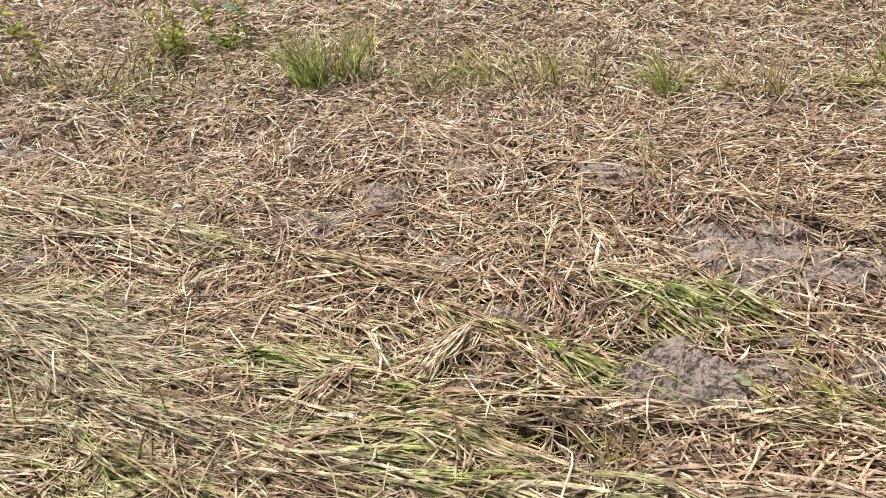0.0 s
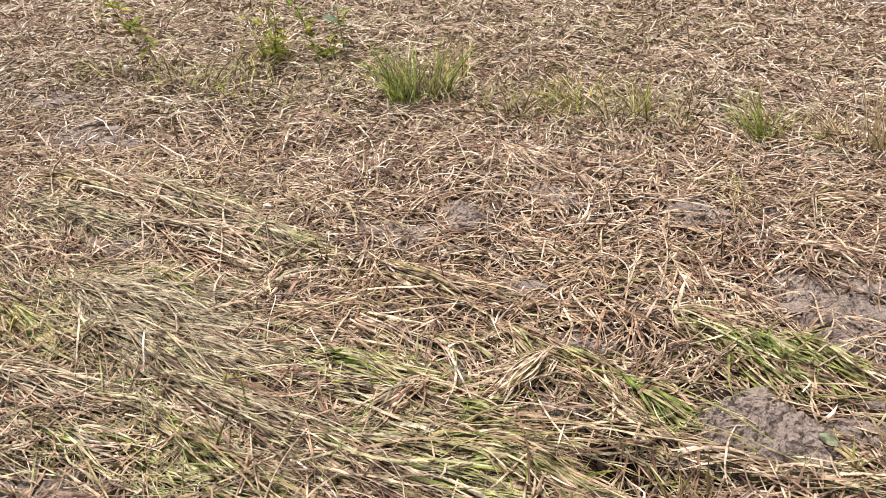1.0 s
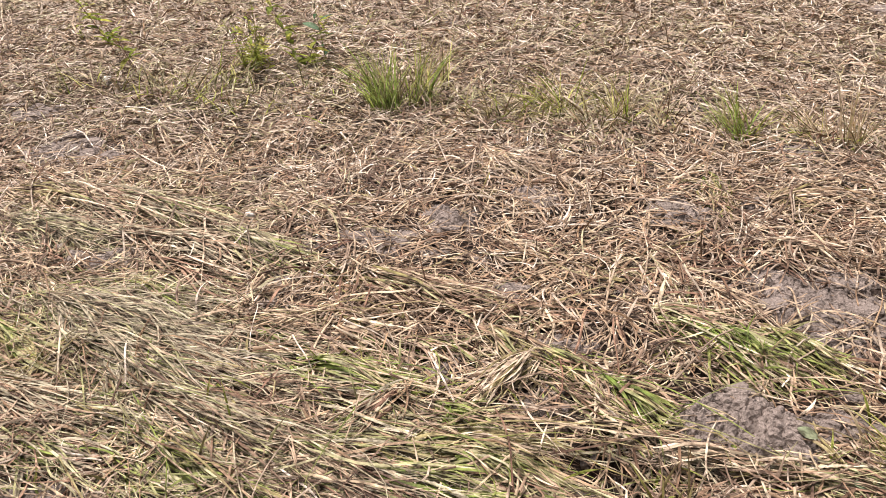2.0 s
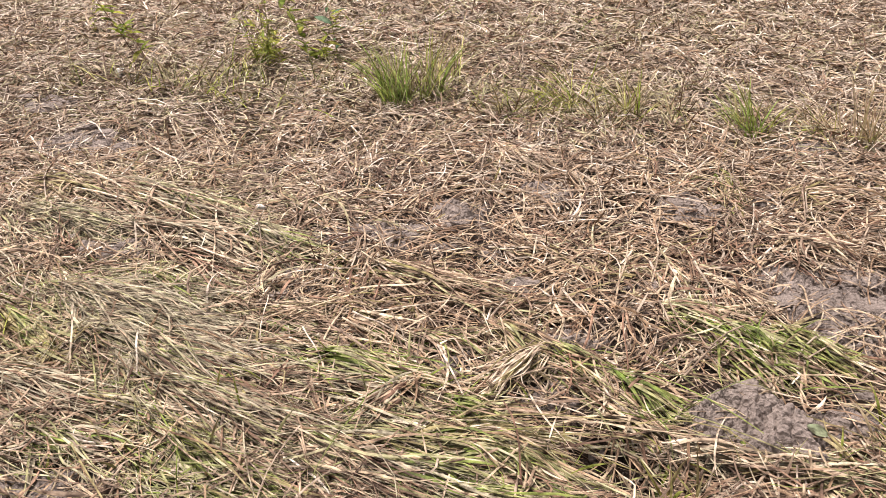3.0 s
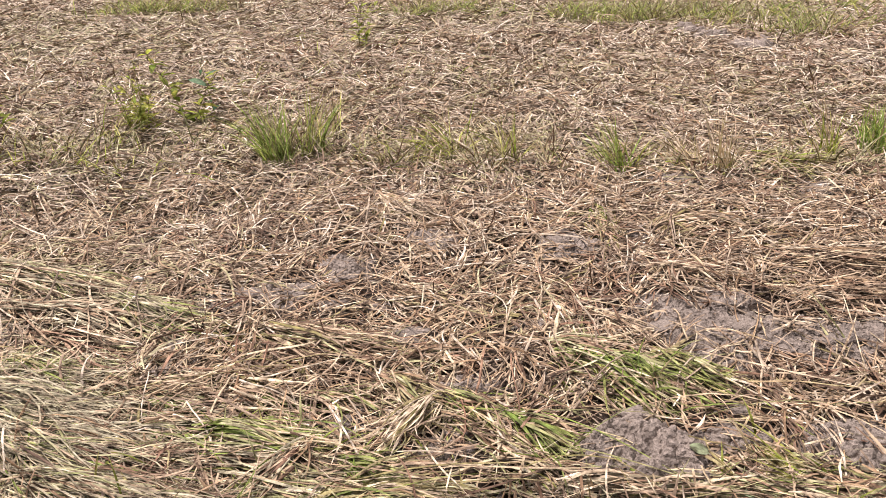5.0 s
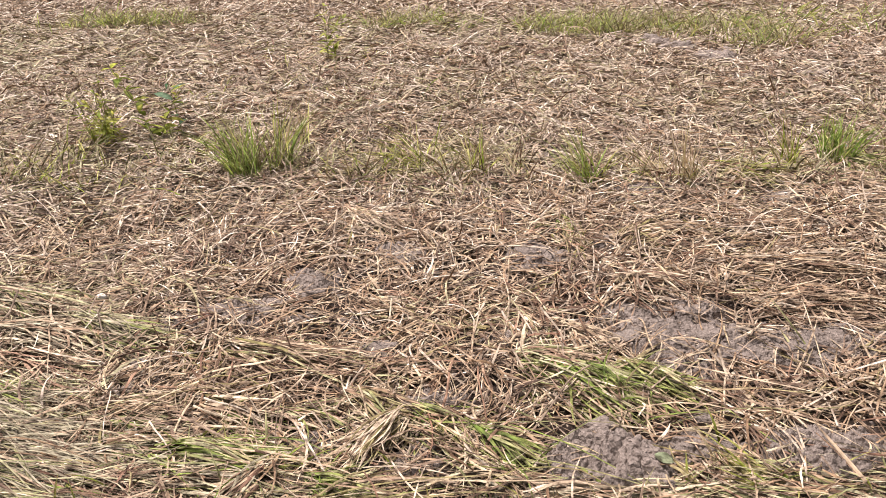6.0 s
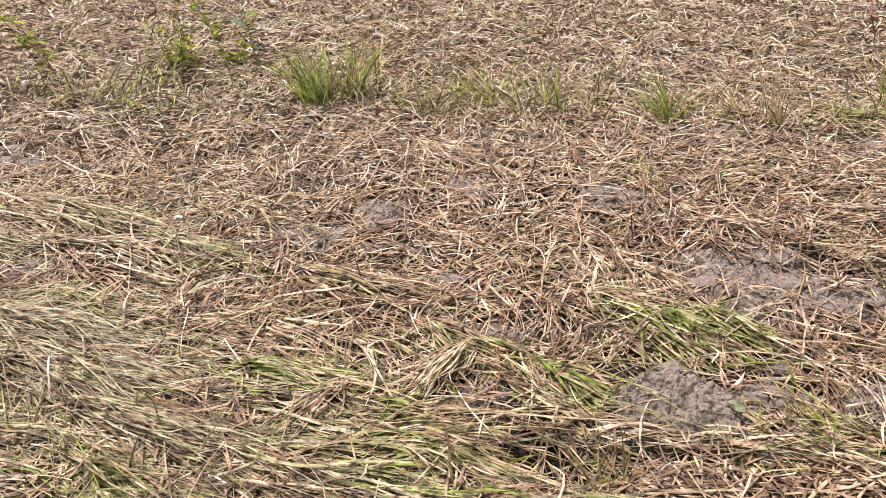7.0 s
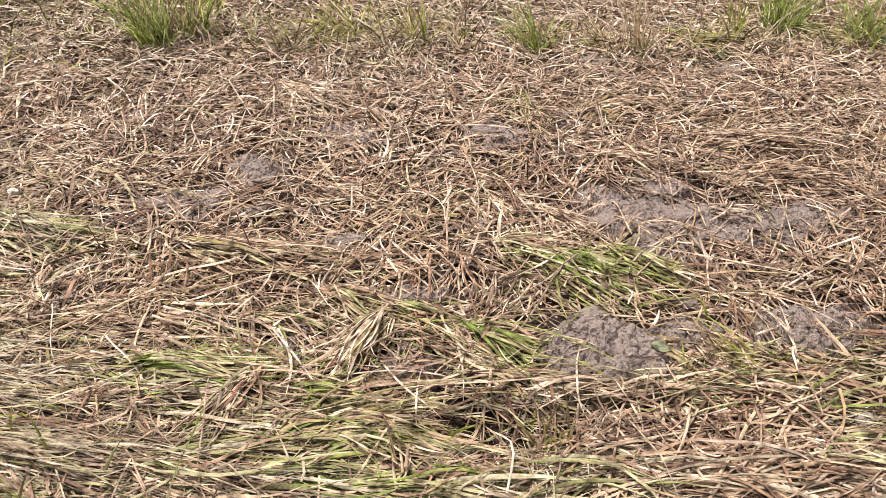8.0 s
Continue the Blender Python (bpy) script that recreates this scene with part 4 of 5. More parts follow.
tuft(0.10, 4.20, 26, 0.26, 0.10, {YELLOW: 0.25, SPROUT: 0.35, STUBBLE: 0.4}, "low yellow-green tuft bent over", lean=(-0.5, 0.6), erect=(20, 60))
tuft(0.80, 4.10, 16, 0.28, 0.10, {STUBBLE: 0.6, OLIVE: 0.4}, "sparse dry stubble stalks", erect=(40, 80), droop=(0, 0.5))
tuft(1.19, 3.85, 62, 0.36, 0.06, {FRESHGREEN: 0.5, SPROUT: 0.3, YELLOW: 0.2}, "bright green tuft leaning over", lean=(2.5, 0.6), erect=(35, 82), droop=(0.1, 0.6))
tuft(1.57, 3.76, 24, 0.40, 0.06, {STUBBLE: 0.6, SPROUT: 0.2, YELLOW: 0.2}, "leaning dry stubble stalks with green blades", lean=(2.6, 0.8), erect=(30, 65), droop=(0, 0.4))
tuft(1.67, 3.70, 26, 0.42, 0.06, {STUBBLE: 0.85, YELLOW: 0.15}, "upright dry rice stubble stalks", erect=(65, 89), droop=(0, 0.4), width=(0.006, 0.010))
tuft(2.34, 3.88, 34, 0.44, 0.05, {SPROUT: 0.75, STUBBLE: 0.25}, "tall yellow-green stubble tuft", lean=(2.4, 0.3), erect=(62, 89), droop=(0, 0.6))
tuft(2.64, 3.94, 125, 0.33, 0.09, {FRESHGREEN: 0.78, SPROUT: 0.12, YELLOW: 0.1}, "dense dark green grass tuft", erect=(60, 88))
tuft(2.97, 3.62, 100, 0.44, 0.12, {FRESHGREEN: 0.6, SPROUT: 0.2, YELLOW: 0.2}, "dense green grass tuft in straw", erect=(45, 88))
tuft(2.33, 2.94, 18, 0.13, 0.025, {SPROUT: 0.5, YELLOW: 0.2, STUBBLE: 0.3}, "small yellow stubble sprout", erect=(70, 89))
tuft(0.74, 2.00, 60, 0.15, 0.07, {FRESHGREEN: 0.75, SPROUT: 0.15, YELLOW: 0.1}, "fresh green blades rising from flattened grass", erect=(25, 75))
tuft(0.40, 1.40, 14, 0.18, 0.05, {SPROUT: 0.5, YELLOW: 0.5}, "upright green and yellow blades beside a hollow", erect=(50, 88), droop=(0, 0.6), width=(0.005, 0.009))
tuft(0.12, 1.52, 8, 0.18, 0.04, {SPROUT: 0.8, OLIVE: 0.2}, "few green blades rising from flat grass", erect=(40, 80), droop=(0, 0.7))
tuft(1.06, 1.51, 12, 0.28, 0.03, {YELLOW: 0.6, SPROUT: 0.4}, "few long yellow-green blades over mud", lean=(2.25, 1.0), erect=(15, 42), droop=(0.2, 0.6), width=(0.006, 0.011))
tuft(1.45, 2.05, 8, 0.26, 0.05, {YELLOW: 0.4, OLIVE: 0.6}, "few long pale blades leaning over mud", lean=(2.7, 0.9), erect=(15, 45), droop=(0, 0.5), width=(0.006, 0.01))
tuft(0.95, 3.16, 10, 0.14, 0.03, {SPROUT: 0.8, YELLOW: 0.2}, "small green sprout in a straw sheaf")
tuft(-1.50, 1.86, 60, 0.20, 0.10, {YELLOW: 0.55, OLIVE: 0.3, SPROUT: 0.15}, "yellow-green grass clump bending over", lean=(-0.6, 0.6), erect=(20, 65))
tuft(-1.78, 1.98, 40, 0.22, 0.14, {YELLOW: 0.5, SPROUT: 0.3, OLIVE: 0.2}, "yellow-green grass clump bending over", lean=(-0.6, 0.6), erect=(25, 70))
for cx, cy, n, tall in ((-4.0, 11.5, 80, 0.35), (-3.3, 11.2, 60, 0.3), (0.3, 9.75, 70, 0.25), (-0.2, 9.9, 50, 0.22), (2.1, 8.85, 70, 0.25), (2.75, 8.5, 80, 0.25), (3.3, 8.3, 60, 0.25), (4.0, 7.8, 70, 0.3), (4.4, 7.5, 60, 0.28), (5.0, 7.6, 70, 0.3), (1.2, 9.3, 60, 0.2), (4.9, 8.6, 70, 0.28), (5.6, 8.2, 70, 0.28)):
    tuft(cx, cy, n, 1.4 * tall, 0.36, {FRESHGREEN: 0.25, SPROUT: 0.25, YELLOW: 0.2, OLIVE: 0.3}, "green-yellow grass tuft at the edge of the straw", erect=(12, 60), width=(0.007, 0.013), lean=(-0.5, 0.4))


def sprigs(n, places, tall, mix, label):
    """Low half-bent grass blades spread over soft-edged places, too many to count."""
    root = empty("low_grass")
    tagged(root, label, "grass", kind="stuff")
    mats, shares = list(mix), np.array(list(mix.values()))
    per = {m: [] for m in mats}
    for i in range(n):
        cx, cy, rx, ry, _ = places[rng.integers(len(places))]
        x, y = cx + rx * rng.normal() * 0.6, cy + ry * rng.normal() * 0.6
        mat = mats[rng.choice(len(mats), p=shares / shares.sum())]
        v, q, u = standing(rng.random() * 2 * math.pi, radians(rng.uniform(15, 75)), rng.uniform(0.3, 1.3), tall * rng.uniform(0.4, 1.1), rng.uniform(0.004, 0.009), 5, rng.normal(0, 0.6))
        per[mat].append((v + np.array([x, y, float(height(np.array(x), np.array(y))) + 0.015]), q, u))
    for mat, pieces in per.items():
        if pieces:
            tagged(mesh_part(MAT_NAMES[mat.name], pieces, mat, root), kind="stuff")


rng = np.random.default_rng(35)
sprigs(420, [(-2.2, 4.65, 0.35, 0.25, 1), (-1.75, 4.5, 0.35, 0.25, 1), (-1.2, 4.9, 0.3, 0.3, 1), (-1.9, 5.0, 0.3, 0.2, 1), (-2.8, 4.8, 0.4, 0.25, 1), (-0.5, 4.5, 0.3, 0.25, 1)], 0.30, {OLIVE: 0.5, SPROUT: 0.25, YELLOW: 0.1, DRY: 0.15}, "low olive and green grass among straw below weeds")
sprigs(260, [(0.1, 4.25, 0.3, 0.2, 1), (0.5, 4.1, 0.25, 0.15, 1), (0.85, 4.0, 0.3, 0.2, 1), (1.3, 3.9, 0.25, 0.12, 1), (-0.1, 4.2, 0.2, 0.1, 1)], 0.30, {OLIVE: 0.35, YELLOW: 0.3, SPROUT: 0.1, DRY: 0.25}, "low yellow-green grass between stubble tufts")
sprigs(300, [(1.8, 3.8, 0.3, 0.12, 1), (2.3, 3.75, 0.3, 0.15, 1), (2.9, 3.6, 0.3, 0.15, 1), (3.2, 4.0, 0.4, 0.2, 1)], 0.30, {OLIVE: 0.35, YELLOW: 0.3, SPROUT: 0.15, DRY: 0.2}, "low yellow-green grass between stubble tufts")
sprigs(3200, [(-3.7, 11.3, 0.6, 0.35, 1), (-2.9, 11.2, 0.5, 0.3, 1), (0.5, 9.75, 0.6, 0.25, 1), (2.2, 8.75, 0.5, 0.35, 1), (2.6, 8.3, 0.4, 0.2, 1), (3.2, 8.6, 0.7, 0.3, 1), (3.6, 7.9, 0.6, 0.3, 1), (3.8, 7.1, 0.4, 0.3, 1)], 0.36, {FRESHGREEN: 0.15, SPROUT: 0.2, YELLOW: 0.3, OLIVE: 0.35}, "strip of low green grass at the far edge of the straw")
sprigs(130, [(-0.5, 7.6, 0.5, 0.25, 1), (-1.2, 6.6, 0.8, 0.5, 1), (0.4, 6.4, 0.6, 0.5, 1), (-2.8, 6.6, 0.8, 0.5, 1)], 0.25, {OLIVE: 0.45, SPROUT: 0.3, YELLOW: 0.25}, "scattered low green grass in straw")
sprigs(160, [(-0.5, 1.8, 0.5, 0.1, 1), (0.3, 1.45, 0.4, 0.12, 1), (1.1, 1.5, 0.3, 0.15, 1), (-0.9, 1.5, 0.4, 0.15, 1)], 0.16, {OLIVE: 0.4, SPROUT: 0.4, DRY: 0.2}, "short green blades rising from flattened grass")


def leaf_piece(length, width, fold=0.25, droop=0.6, seg=6):
    """A pointed oval leaf along +x, folded along its midrib; the tip droops."""
    s = np.linspace(0, 1, seg + 1)
    w = width * np.sin(np.pi * np.clip(s * 0.94 + 0.04, 0, 1)) ** 0.8
    z = -droop * length * s ** 2 * 0.5
    mid = np.stack([length * s, 0 * s, z], -1)
    lo, hi = mid.copy(), mid.copy()
    lo[:, 1] -= w / 2
    hi[:, 1] += w / 2
    lo[:, 2] += fold * w / 2
    hi[:, 2] += fold * w / 2
    verts = np.stack([lo, mid, hi], 1).reshape(-1, 3)
    i = np.arange(seg)[:, None] * 3 + np.arange(2)[None, :]
    i = i.ravel()
    uv = np.stack([np.tile([0, 0.5, 1.0], seg + 1), np.repeat(s, 3)], -1)
    return verts, np.stack([i, i + 1, i + 4, i + 3], -1), uv


def weed(x, y, tall, lean, leaves, size, label, leaf_mat=LEAF, stem_mat=YELLOW, branches=1, spread=0.0, slim=1.0, low=0.15):
    root = empty("weed", x, y, float(height(np.array(x), np.array(y))))
    tagged(root, label, "weed", "broad-leaved weeds")
    for b in range(branches):
        az = lean[0] + (rng.uniform(-3.1, 3.1) if b and low < 0.3 else 0.25 * b)
        rise = radians(lean[1] + (rng.uniform(-22, 4) if b and low < 0.3 else 5 * b))
        h = tall * (1 if not b else rng.uniform(0.5, 0.9))
        v, q, u = standing(az, rise, 0.25, h, 0.0065, 8, 0, True, (spread * rng.normal(), spread * rng.normal()) if spread else (0, 0))
        stem = new("stem", make_mesh("stem", v, q, stem_mat, u))
        stem.parent = root
        line = v.reshape(9, 3, 3).mean(1)
        for i in range(leaves):
            at = low + (1 - low) * (i + 0.5) / leaves
            p = line[min(8, int(at * 8))]
            k = 1.15 * size * rng.uniform(0.6, 1.15) * (1.1 - 0.5 * at)
            v2, q2, u2 = leaf_piece(k, slim * k * rng.uniform(0.2, 0.32), 0.3, rng.uniform(0.2, 1.0))
            leaf = new("leaf", make_mesh("leaf", v2, q2, leaf_mat, u2))
            leaf.parent = stem
            leaf.matrix_local = Matrix.Translation(p) @ Euler((rng.normal(0, 0.3), -rng.uniform(-0.1, 0.9), i * 2.4 + rng.normal(0, 0.4))).to_matrix().to_4x4()
    return root


rng = np.random.default_rng(37)
weed(-1.50, 5.26, 0.66, (3.0, 72), 20, 0.125, "tall yellow-green weed with narrow leaves", branches=2, slim=1.45)
weed(-1.84, 5.24, 0.50, (1.9, 84), 11, 0.10, "bushy green weed in straw", LEAF, SPROUT, 14, 0.08, 1.0)
weed(-1.34, 5.34, 0.46, (2.2, 80), 7, 0.17, "weed with broad bluish-green leaves", BLUE, GREEN)
weed(-2.50, 4.84, 0.86, (3.05, 66), 15, 0.12, "thin reddish-stemmed weed with yellow-green leaves", LEAF, RED, 3, 0.02, 1.2, 0.5)
weed(-0.38, 7.70, 0.66, (1.6, 86), 12, 0.14, "upright green weed with narrow leaves", SPROUT, YELLOW, 4, 0.05)
weed(-0.05, 7.6, 0.22, (1.4, 80), 7, 0.06, "small green weed in straw", branches=2)
weed(-1.05, 8.0, 0.22, (1.4, 80), 7, 0.06, "small green weed in straw", branches=2)
weed(-2.3, 7.2, 0.25, (1.4, 80), 7, 0.06, "small green weed in straw", branches=2)
weed(-3.6, 6.1, 0.3, (1.8, 75), 8, 0.06, "small yellow-green weed in straw", branches=2)
weed(-0.28, 4.36, 0.08, (1.4, 70), 5, 0.04, "tiny green seedling in straw", branches=2)
weed(-0.05, 4.22, 0.08, (1.4, 70), 4, 0.045, "tiny green seedling in straw", branches=2)
weed(1.11, 1.36, 0.06, (0.4, 60), 3, 0.055, "small green seedling among flattened grass", LEAF, GREEN)
weed(2.78, 4.00, 0.14, (0.4, 75), 4, 0.085, "small weed with round bluish leaves", BLUE, GREEN, slim=2.3)
weed(2.98, 3.56, 0.18, (0.4, 75), 5, 0.08, "small weed with round bluish leaves", BLUE, GREEN, slim=2.2)


def flat_leaf(x, y, length, width, turn, label, mat, lift=0.02, tip=0.3):
    v, q, u = leaf_piece(length, width, 0.15, 0.15, 8)
    ob = new("fallen_leaf", make_mesh("fallen_leaf", v, q, mat, u))
    ob.matrix_world = Matrix.Translation((x, y, float(height(np.array(x), np.array(y))) + lift)) @ Euler((tip, 0.1, turn)).to_matrix().to_4x4()
    tagged(ob, label, "leaf")


flat_leaf(0.755, 1.645, 0.055, 0.034, -0.5, "pale green oval leaf lying on mud", PALELEAF, 0.07)
flat_leaf(0.83, 1.46, 0.045, 0.028, 0.3, "small bluish-grey leaf among flattened grass", PALELEAF, 0.045)
flat_leaf(0.58, 2.02, 0.04, 0.03, 0.4, "small round green leaf in flattened grass", LEAF, 0.05)

# ---- mud clods and stones ----
def lump(name, x, y, sx, sy, sz, mat, label, category, group="", seed=0, detail=4, rough=0.22, sink=0.35):
    bm = bmesh.new()
    bmesh.ops.create_icosphere(bm, subdivisions=detail, radius=1.0)
    for v in bm.verts:
        p = v.co.normalized()
        o = Vector((seed * 3.7, seed * 1.9, seed * 0.7))
        r = 1 + rough * 1.5 * noise.noise(p * 1.3 + o) + rough * noise.noise(p * 3.1 + o) + rough * 0.8 * abs(noise.noise(p * 6.5 + o)) + rough * 0.35 * noise.noise(p * 15 + o) + rough * 0.9 * (0.35 - noise.voronoi(p * 5.5 + o)[0][0]) + rough * 0.5 * (0.35 - noise.voronoi(p * 12 + o)[0][0])
        v.co = Vector((p.x * r * sx, p.y * r * sy, p.z * r * sz))
    for f in bm.faces:
        f.smooth = True
    me = bpy.data.meshes.new(name)
    bm.to_mesh(me)
    bm.free()
    me.materials.append(mat)
    ob = new(name, me)
    ob.matrix_world = Matrix.Translation((x, y, float(height(np.array(x), np.array(y))) + sz * (1 - sink) - 0.3 * sz)) @ Matrix.Rotation(seed * 1.3, 4, "Z") if sx == sy else Matrix.Translation((x, y, float(height(np.array(x), np.array(y))) + sz * (1 - sink) - 0.3 * sz))
    tagged(ob, label, category, group)


def mound(x, y, rx, ry, high, label, seed, proud):
    """A low patch of crumbly mud with an uneven edge, cracked into crumbs of two sizes."""
    step = max(0.0019 * y, 0.0032)
    ax, ay = np.arange(-1.25 * rx, 1.25 * rx, step), np.arange(-1.25 * ry, 1.25 * ry, step)
    X, Y = np.meshgrid(ax, ay)
    wx, wy = X + x, Y + y
    r = np.hypot(X / rx, Y / ry) + 0.75 * (vnoise(wx, wy, 0.45 * ry, seed) - 0.5) + 0.3 * (vnoise(wx, wy, 0.15 * ry, seed + 1) - 0.5)
    dome = np.sqrt(np.clip(1 - r * r, 0, 1))
    body = (1.0 if proud > 0.015 else 0.6) * high * dome * (0.55 + 0.8 * vnoise(wx, wy, 0.07, seed + 2))
    wx2, wy2 = wx + 0.03 * vnoise(wx, wy, 0.04, seed + 3), wy + 0.03 * vnoise(wx, wy, 0.04, seed + 4)
    crumb = sum(-deep * np.exp(-cells(wx2, wy2, size * max(1.0, y / 2.2), seed + k) / 0.09) for k, size, deep in ((0, 0.050, 0.026), (5, 0.021, 0.011))) + 0.010 * (vnoise(wx, wy, 0.03, seed + 6) - 0.3) + 0.009 * (vnoise(wx, wy, 0.010, seed + 8) - 0.5)
    pit = -0.022 * np.clip(vnoise(wx, wy, 0.035, seed + 7) - 0.62, 0, 1) / 0.38
    z = height(wx, wy) + body + (crumb + pit) * np.clip(2.5 * dome, 0, 1) + proud - 0.08 * np.clip(r - 0.96, 0, 1)
    cx, cy = len(ax), len(ay)
    i = np.arange((cx - 1) * (cy - 1))
    i = i // (cx - 1) * cx + i % (cx - 1)
    i = i[r.ravel()[i] < 1.12]
    z0 = float(height(np.array(x), np.array(y)))
    ob = new("mud_mound", make_mesh("mud_mound", np.stack([X, Y, z - z0], -1).reshape(-1, 3), np.stack([i, i + 1, i + cx + 1, i + cx], -1), MUD))
    ob.location = (x, y, z0)
    tagged(ob, label, "mud", "patches of bare mud")


for i, (x, y, rx, ry, high, bare, label) in enumerate(PATCHES):
    mound(x, y, rx, ry, high, label, 101 + 2 * i, 0.018 if bare >= 1 else 0.010 if y < 3.3 else 0.004)


def clod(x, y, sx, sy, sz):
    label = "crumbly grey-brown mud clod among straw" if sz < 0.05 else "large crumbly mud clod at the edge of bare soil"
    lump("mud_clod", x, y, sx, sy, sz, MUD, label, "mud clod", "mud clods", int(1000 * abs(x * y)) % 89, 4, 0.26)


clod(-2.45, 3.86, 0.08, 0.05, 0.04)
clod(-2.3, 3.78, 0.07, 0.05, 0.035)
clod(-2.12, 3.6, 0.08, 0.05, 0.04)
clod(-2.55, 3.92, 0.06, 0.04, 0.03)
clod(-3, 4.4, 0.09, 0.05, 0.045)
clod(-3.18, 4.45, 0.09, 0.05, 0.045)
clod(-2.85, 4.36, 0.06, 0.04, 0.035)
clod(2.95, 7.25, 0.12, 0.08, 0.07)
clod(3.12, 7.2, 0.08, 0.06, 0.06)
clod(3.35, 6.95, 0.1, 0.07, 0.06)
clod(0.66, 1.83, 0.07, 0.04, 0.04)
clod(0.97, 1.835, 0.05, 0.035, 0.03)
clod(0.94, 1.72, 0.11, 0.06, 0.022)
clod(1.21, 1.66, 0.14, 0.07, 0.022)
clod(1.3, 1.6, 0.07, 0.05, 0.03)
clod(-0.3, 2.66, 0.055, 0.035, 0.022)
clod(-0.47, 2.71, 0.07, 0.05, 0.03)
clod(-0.64, 2.74, 0.08, 0.045, 0.03)
clod(0.23, 2.91, 0.06, 0.04, 0.025)
clod(0.89, 2.3, 0.07, 0.05, 0.03)
clod(1.05, 2.22, 0.06, 0.04, 0.025)
clod(1.18, 2.45, 0.07, 0.05, 0.03)
clod(1.18, 2.25, 0.06, 0.04, 0.03)
clod(1.01, 2.12, 0.06, 0.04, 0.03)
clod(1.26, 2.13, 0.08, 0.05, 0.03)
clod(1.46, 2.13, 0.08, 0.05, 0.03)
clod(1.62, 2.2, 0.07, 0.05, 0.03)
clod(1.01, 3.05, 0.05, 0.04, 0.03)
clod(-0.49, 3.62, 0.09, 0.05, 0.03)
clod(-0.27, 2.88, 0.08, 0.04, 0.03)
clod(0.01, 2.38, 0.08, 0.04, 0.03)
clod(-1.25, 2.98, 0.06, 0.04, 0.02)
clod(-0.86, 2.4, 0.05, 0.04, 0.035)
clod(-0.87, 2.25, 0.06, 0.045, 0.03)
clod(-2.28, 3.66, 0.07, 0.05, 0.03)
clod(-1.71, 2.52, 0.06, 0.045, 0.04)
clod(-1.84, 2.6, 0.07, 0.04, 0.03)
clod(-1, 4.74, 0.09, 0.05, 0.03)
clod(-0.12, 2.62, 0.05, 0.03, 0.02)
clod(-1.25, 1.33, 0.08, 0.05, 0.025)
clod(-1.1, 1.3, 0.06, 0.04, 0.02)
clod(0.16, 1.49, 0.05, 0.03, 0.02)
clod(0.13, 1.83, 0.05, 0.03, 0.02)
clod(-0.2, 1.93, 0.035, 0.025, 0.02)
lump("pale_stone", -1.15, 2.93, 0.022, 0.017, 0.016, STONE, "small off-white stone lying in straw", "stone", seed=60, detail=3, rough=0.1, sink=-2.3)
lump("pale_stone", -2.82, 4.98, 0.035, 0.03, 0.028, STONE, "rounded yellowish stone lying in straw", "stone", seed=61, detail=3, rough=0.08, sink=-0.6)
lump("mud_clod", 1.18, 1.30, 0.03, 0.022, 0.02, MUD, "small round mud clod among flattened grass", "mud clod", "mud clods", 66, 3, 0.2, -1.0)
lump("pale_stone", 0.70, 1.19, 0.035, 0.02, 0.012, STONE, "flat pale grey stone under grass", "stone", seed=62, detail=3, rough=0.1, sink=-0.4)

# crumbs of soil round the muddy places
unit = bmesh.new()
bmesh.ops.create_icosphere(unit, subdivisions=1, radius=1.0)
uv_ = np.array([v.co[:] for v in unit.verts])
uf_ = np.array([[v.index for v in f.verts] for f in unit.faces])
unit.free()
x, y = scatter(26000, 0.9, 5.5, LEFT, RIGHT, lambda x, y: np.clip(mud(x, y) * 1.4, 0, 1) + 0.03)
k = len(x)
r = np.clip(rng.lognormal(np.log(0.005), 0.5, k), 0.002, 0.016)
shape = uv_[None] * (1 + 0.25 * rng.normal(size=(k, len(uv_), 1))) * (r[:, None] * rng.uniform(0.6, 1.2, (k, 3)))[:, None, :]
verts = shape + np.stack([x, y, height(x, y) + 0.4 * r], -1)[:, None, :]
crumbs = new("soil_crumbs", make_mesh("soil_crumbs", verts.reshape(-1, 3), (uf_[None] + (np.arange(k) * len(uv_))[:, None, None]).reshape(-1, 3), MUD))
tagged(crumbs, "loose crumbs of grey-brown soil among straw", "soil", kind="stuff")


# ---- single stalks that stand out ----
def stalk(a, b, width, mat, label, lift=(0.075, 0.07), bow=0.02, bend=0.4, stem=False, roll=0.2):
    (ax, ay), (bx, by) = a, b
    d = math.hypot(bx - ax, by - ay)
    one = lambda v: np.array([v], float)
    piece = lying(one(ax), one(ay), one(math.atan2(by - ay, bx - ax)), one(d), one(width), lift=one(sum(lift) / 2), tilt=one((lift[1] - lift[0]) / d), bow=one(bow), bend=one(bend), roll=one(roll), seg=8, stem=stem, kink=one(rng.normal(0, 0.25)))
    z = float(height(np.array(ax), np.array(ay)))
    ob = new("straw_stalk", make_mesh("straw_stalk", *local(piece, ax, ay, z)[:2], mat, piece[2]))
    ob.location = (ax, ay, z)
    tagged(ob, label, "straw", "single long stalks")


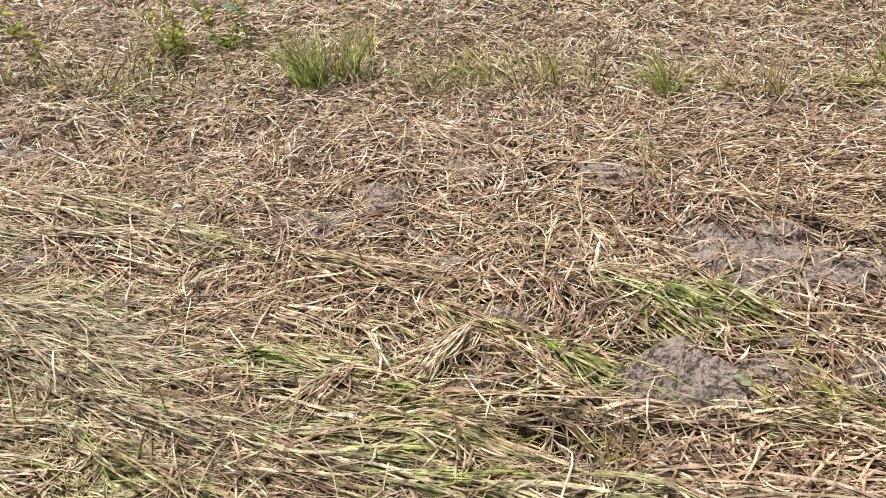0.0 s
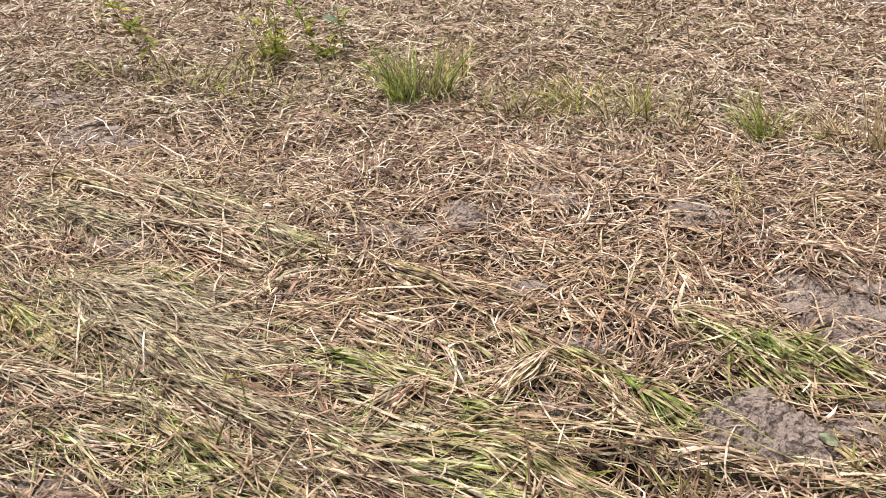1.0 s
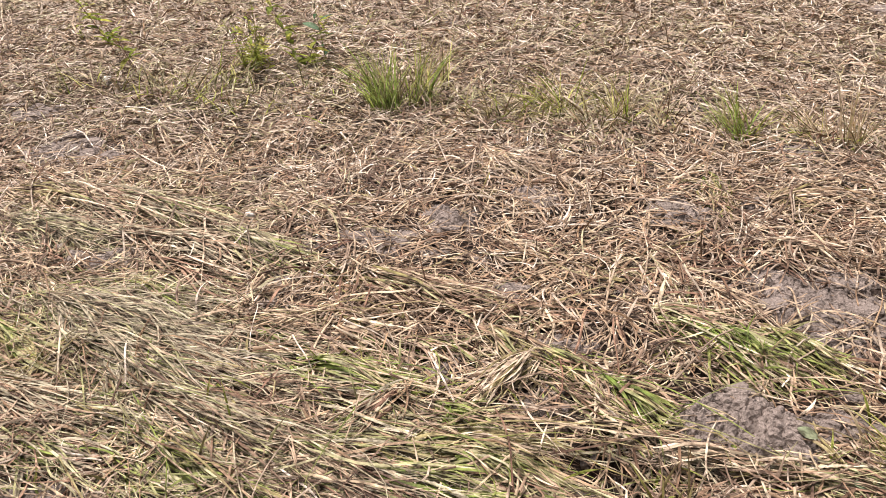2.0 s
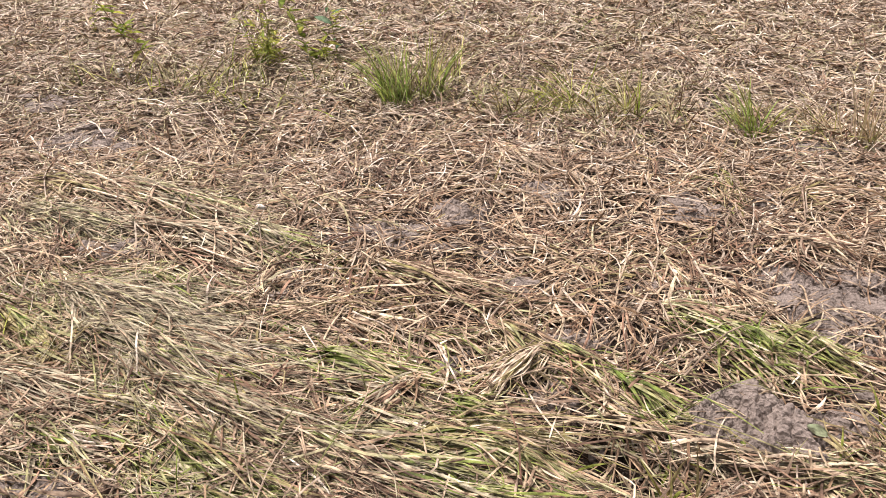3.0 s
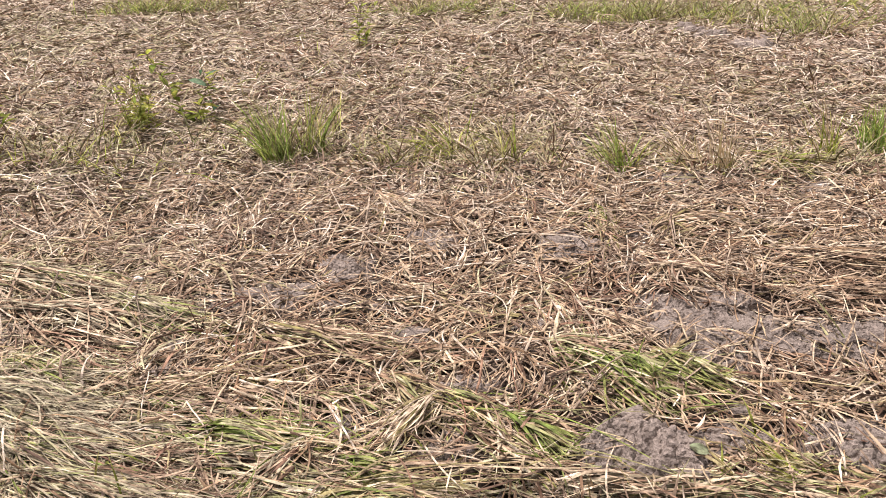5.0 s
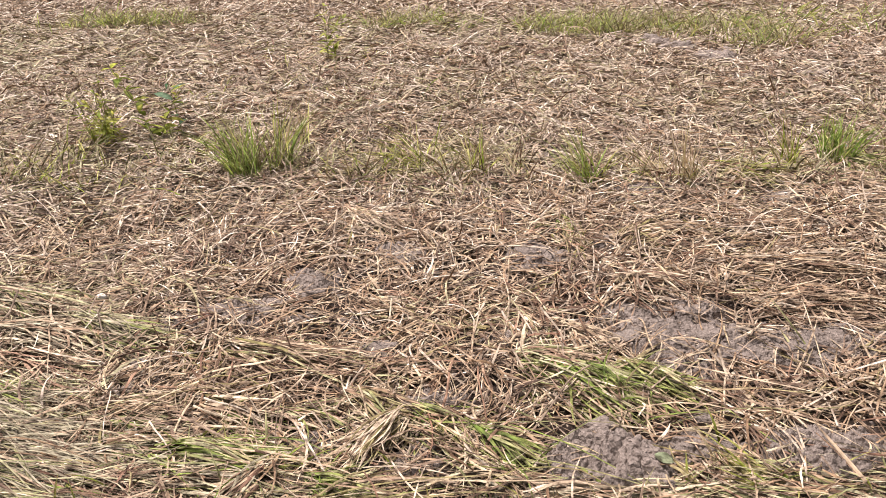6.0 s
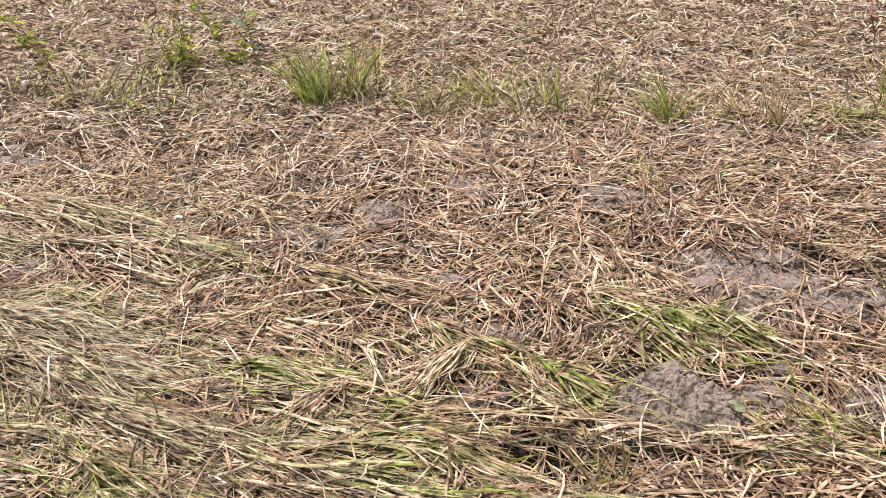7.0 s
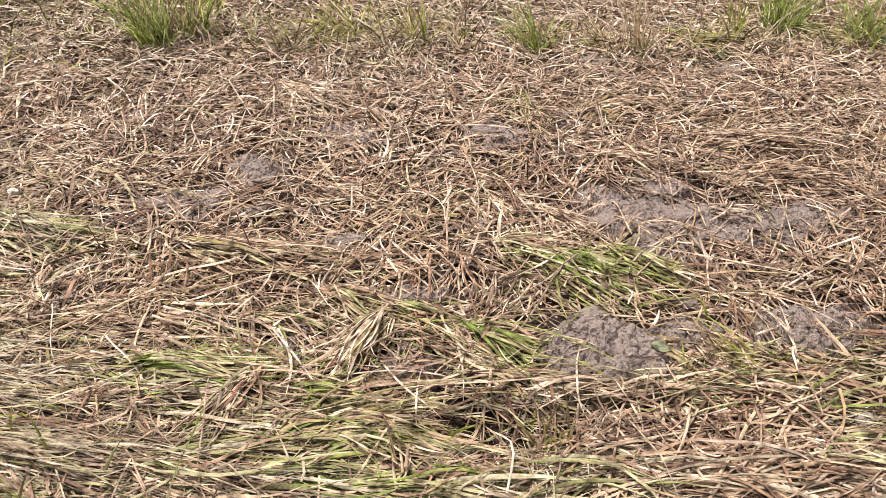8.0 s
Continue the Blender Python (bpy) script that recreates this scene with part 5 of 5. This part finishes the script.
stalk((-1.33, 2.96), (-1.12, 2.45), 0.00975, PALE, "wide pale dry blade lying across flattened grass")
stalk((-1.26, 2.72), (-1.05, 2.30), 0.006, PALE, "pale dry stalk lying across flattened grass")
stalk((-0.61, 1.95), (-0.36, 1.90), 0.0075, PALE, "pale bleached straw lying on green grass", bend=-0.4)
stalk((-0.38, 2.00), (-0.21, 2.28), 0.00525, PALE, "pale bent straw lying over brown straw", bend=0.5)
stalk((-0.24, 1.92), (-0.22, 1.66), 0.0075, PALE, "twisted pale straw lying over green grass", bend=-0.45)
stalk((0.02, 1.74), (0.14, 1.52), 0.00525, PALE, "pale straw lying across long grass")
stalk((0.12, 1.68), (0.08, 1.50), 0.00525, PALE, "pale straw lying across long grass")
stalk((-0.16, 1.60), (0.42, 1.56), 0.0045, YELLOW, "long pale yellow blade lying flat", (0.07, 0.06), 0.05, -0.3)
stalk((0.55, 1.66), (0.47, 1.42), 0.00525, PALE, "pale straw leaning over flattened grass")
stalk((0.79, 1.72), (0.86, 1.80), 0.008, PALE, "short pale straw lying behind the mud heap", (0.06, 0.055))
stalk((1.02, 1.79), (1.11, 2.06), 0.006, PALE, "long pale straw standing out of tan straw", (0.03, 0.08), bend=0.3)
stalk((1.33, 1.96), (1.54, 2.22), 0.0065, PALE, "long pale straw leaning over bare mud", (0.04, 0.08), bend=0.25)
stalk((1.23, 2.26), (1.20, 2.12), 0.0055, STUBBLE, "short tan straw lying on bare mud", (0.06, 0.055))
stalk((1.22, 2.16), (1.38, 2.27), 0.0065, PALE, "pale straw lying across bare mud", (0.06, 0.055))
stalk((1.09, 2.21), (1.22, 2.09), 0.006, STUBBLE, "tan straw lying across bare mud", (0.06, 0.055), bend=0.3)
stalk((0.99, 2.20), (1.10, 2.22), 0.006, PALE, "short bent pale straw on bare mud", (0.06, 0.055), bend=-0.5)
stalk((1.02, 1.89), (1.25, 1.88), 0.0055, STUBBLE, "long tan straw lying between two mud patches", bend=0.2)
stalk((1.09, 1.93), (1.27, 1.915), 0.0055, PALE, "long pale straw lying between two mud patches")
stalk((0.89, 1.76), (1.04, 1.77), 0.0055, STUBBLE, "tan straw lying behind smooth mud", (0.06, 0.055), bend=0.3)
stalk((0.91, 1.70), (0.99, 1.79), 0.006, STUBBLE, "tan straw leaning over smooth mud", (0.04, 0.07))
stalk((0.68, 1.80), (0.79, 1.77), 0.0055, PALE, "pale straw lying behind the mud heap", (0.06, 0.055), bend=-0.2)
stalk((1.34, 2.09), (1.29, 1.97), 0.0055, PALE, "short bent pale straw on bare mud", (0.06, 0.055), bend=0.6)
stalk((1.07, 1.63), (1.18, 1.66), 0.006, STUBBLE, "tan straw lying across smooth mud", (0.06, 0.055))
stalk((1.13, 1.55), (1.07, 1.44), 0.006, PALE, "short pale straw lying across long grass")
stalk((0.93, 1.44), (1.12, 1.36), 0.006, PALE, "long pale straw lying along flattened grass", bend=-0.25)
stalk((1.31, 1.56), (1.38, 1.64), 0.006, PALE, "short bent pale straw on smooth mud", (0.06, 0.055), bend=0.6)
stalk((0.61, 1.51), (0.76, 1.52), 0.008, PALE, "wide pale dry blade lying before the mud heap", (0.06, 0.055), bend=-0.2)
stalk((1.13, 2.12), (1.28, 2.42), 0.0045, DRY, "long straw lying across bare mud", (0.05, 0.04), 0.03, 0.4)
stalk((0.30, 2.28), (0.40, 2.62), 0.00525, PALE, "upright leaning straw stalk", (0.02, 0.10))
stalk((0.43, 2.30), (0.52, 2.80), 0.00525, PALE, "leaning dry straw stalk", (0.02, 0.10))
stalk((0.94, 3.02), (0.68, 3.30), 0.0075, PALE, "pale straw from a small sheaf")
stalk((1.95, 3.25), (2.08, 2.92), 0.006, PALE, "pale straw lying over the mat")
stalk((-1.05, 2.02), (-0.50, 2.20), 0.00525, YELLOW, "long yellow-green stalk lying across grass", bend=0.15, stem=True)
stalk((0.95, 2.07), (1.45, 1.80), 0.00525, PALE, "long pale straw lying over mud")
stalk((-2.0, 3.62), (-1.55, 3.28), 0.00675, PALE, "long pale straw lying beside mud")
stalk((-1.75, 3.42), (-1.55, 3.18), 0.0075, PALE, "pale straw lying over the mat")
stalk((-0.60, 3.32), (-0.45, 3.75), 0.006, PALE, "pale straw lying over the mat")
tuft(0.83, 4.12, 4, 0.34, 0.03, {RED: 1.0}, "thin dark dead stems standing in straw", erect=(55, 80), droop=(0, 0.3), width=(0.003, 0.005), lean=(0.5, 0.9))
tuft(-1.02, 1.62, 3, 0.18, 0.03, {RED: 1.0}, "thin dark dead stems rising from grass", erect=(45, 75), droop=(0, 0.4), width=(0.002, 0.003), lean=(2.6, 0.9))
tuft(-0.76, 2.46, 2, 0.16, 0.02, {RED: 1.0}, "thin dark dead stem rising from straw", erect=(75, 85), droop=(0, 0.2), width=(0.003, 0.005))
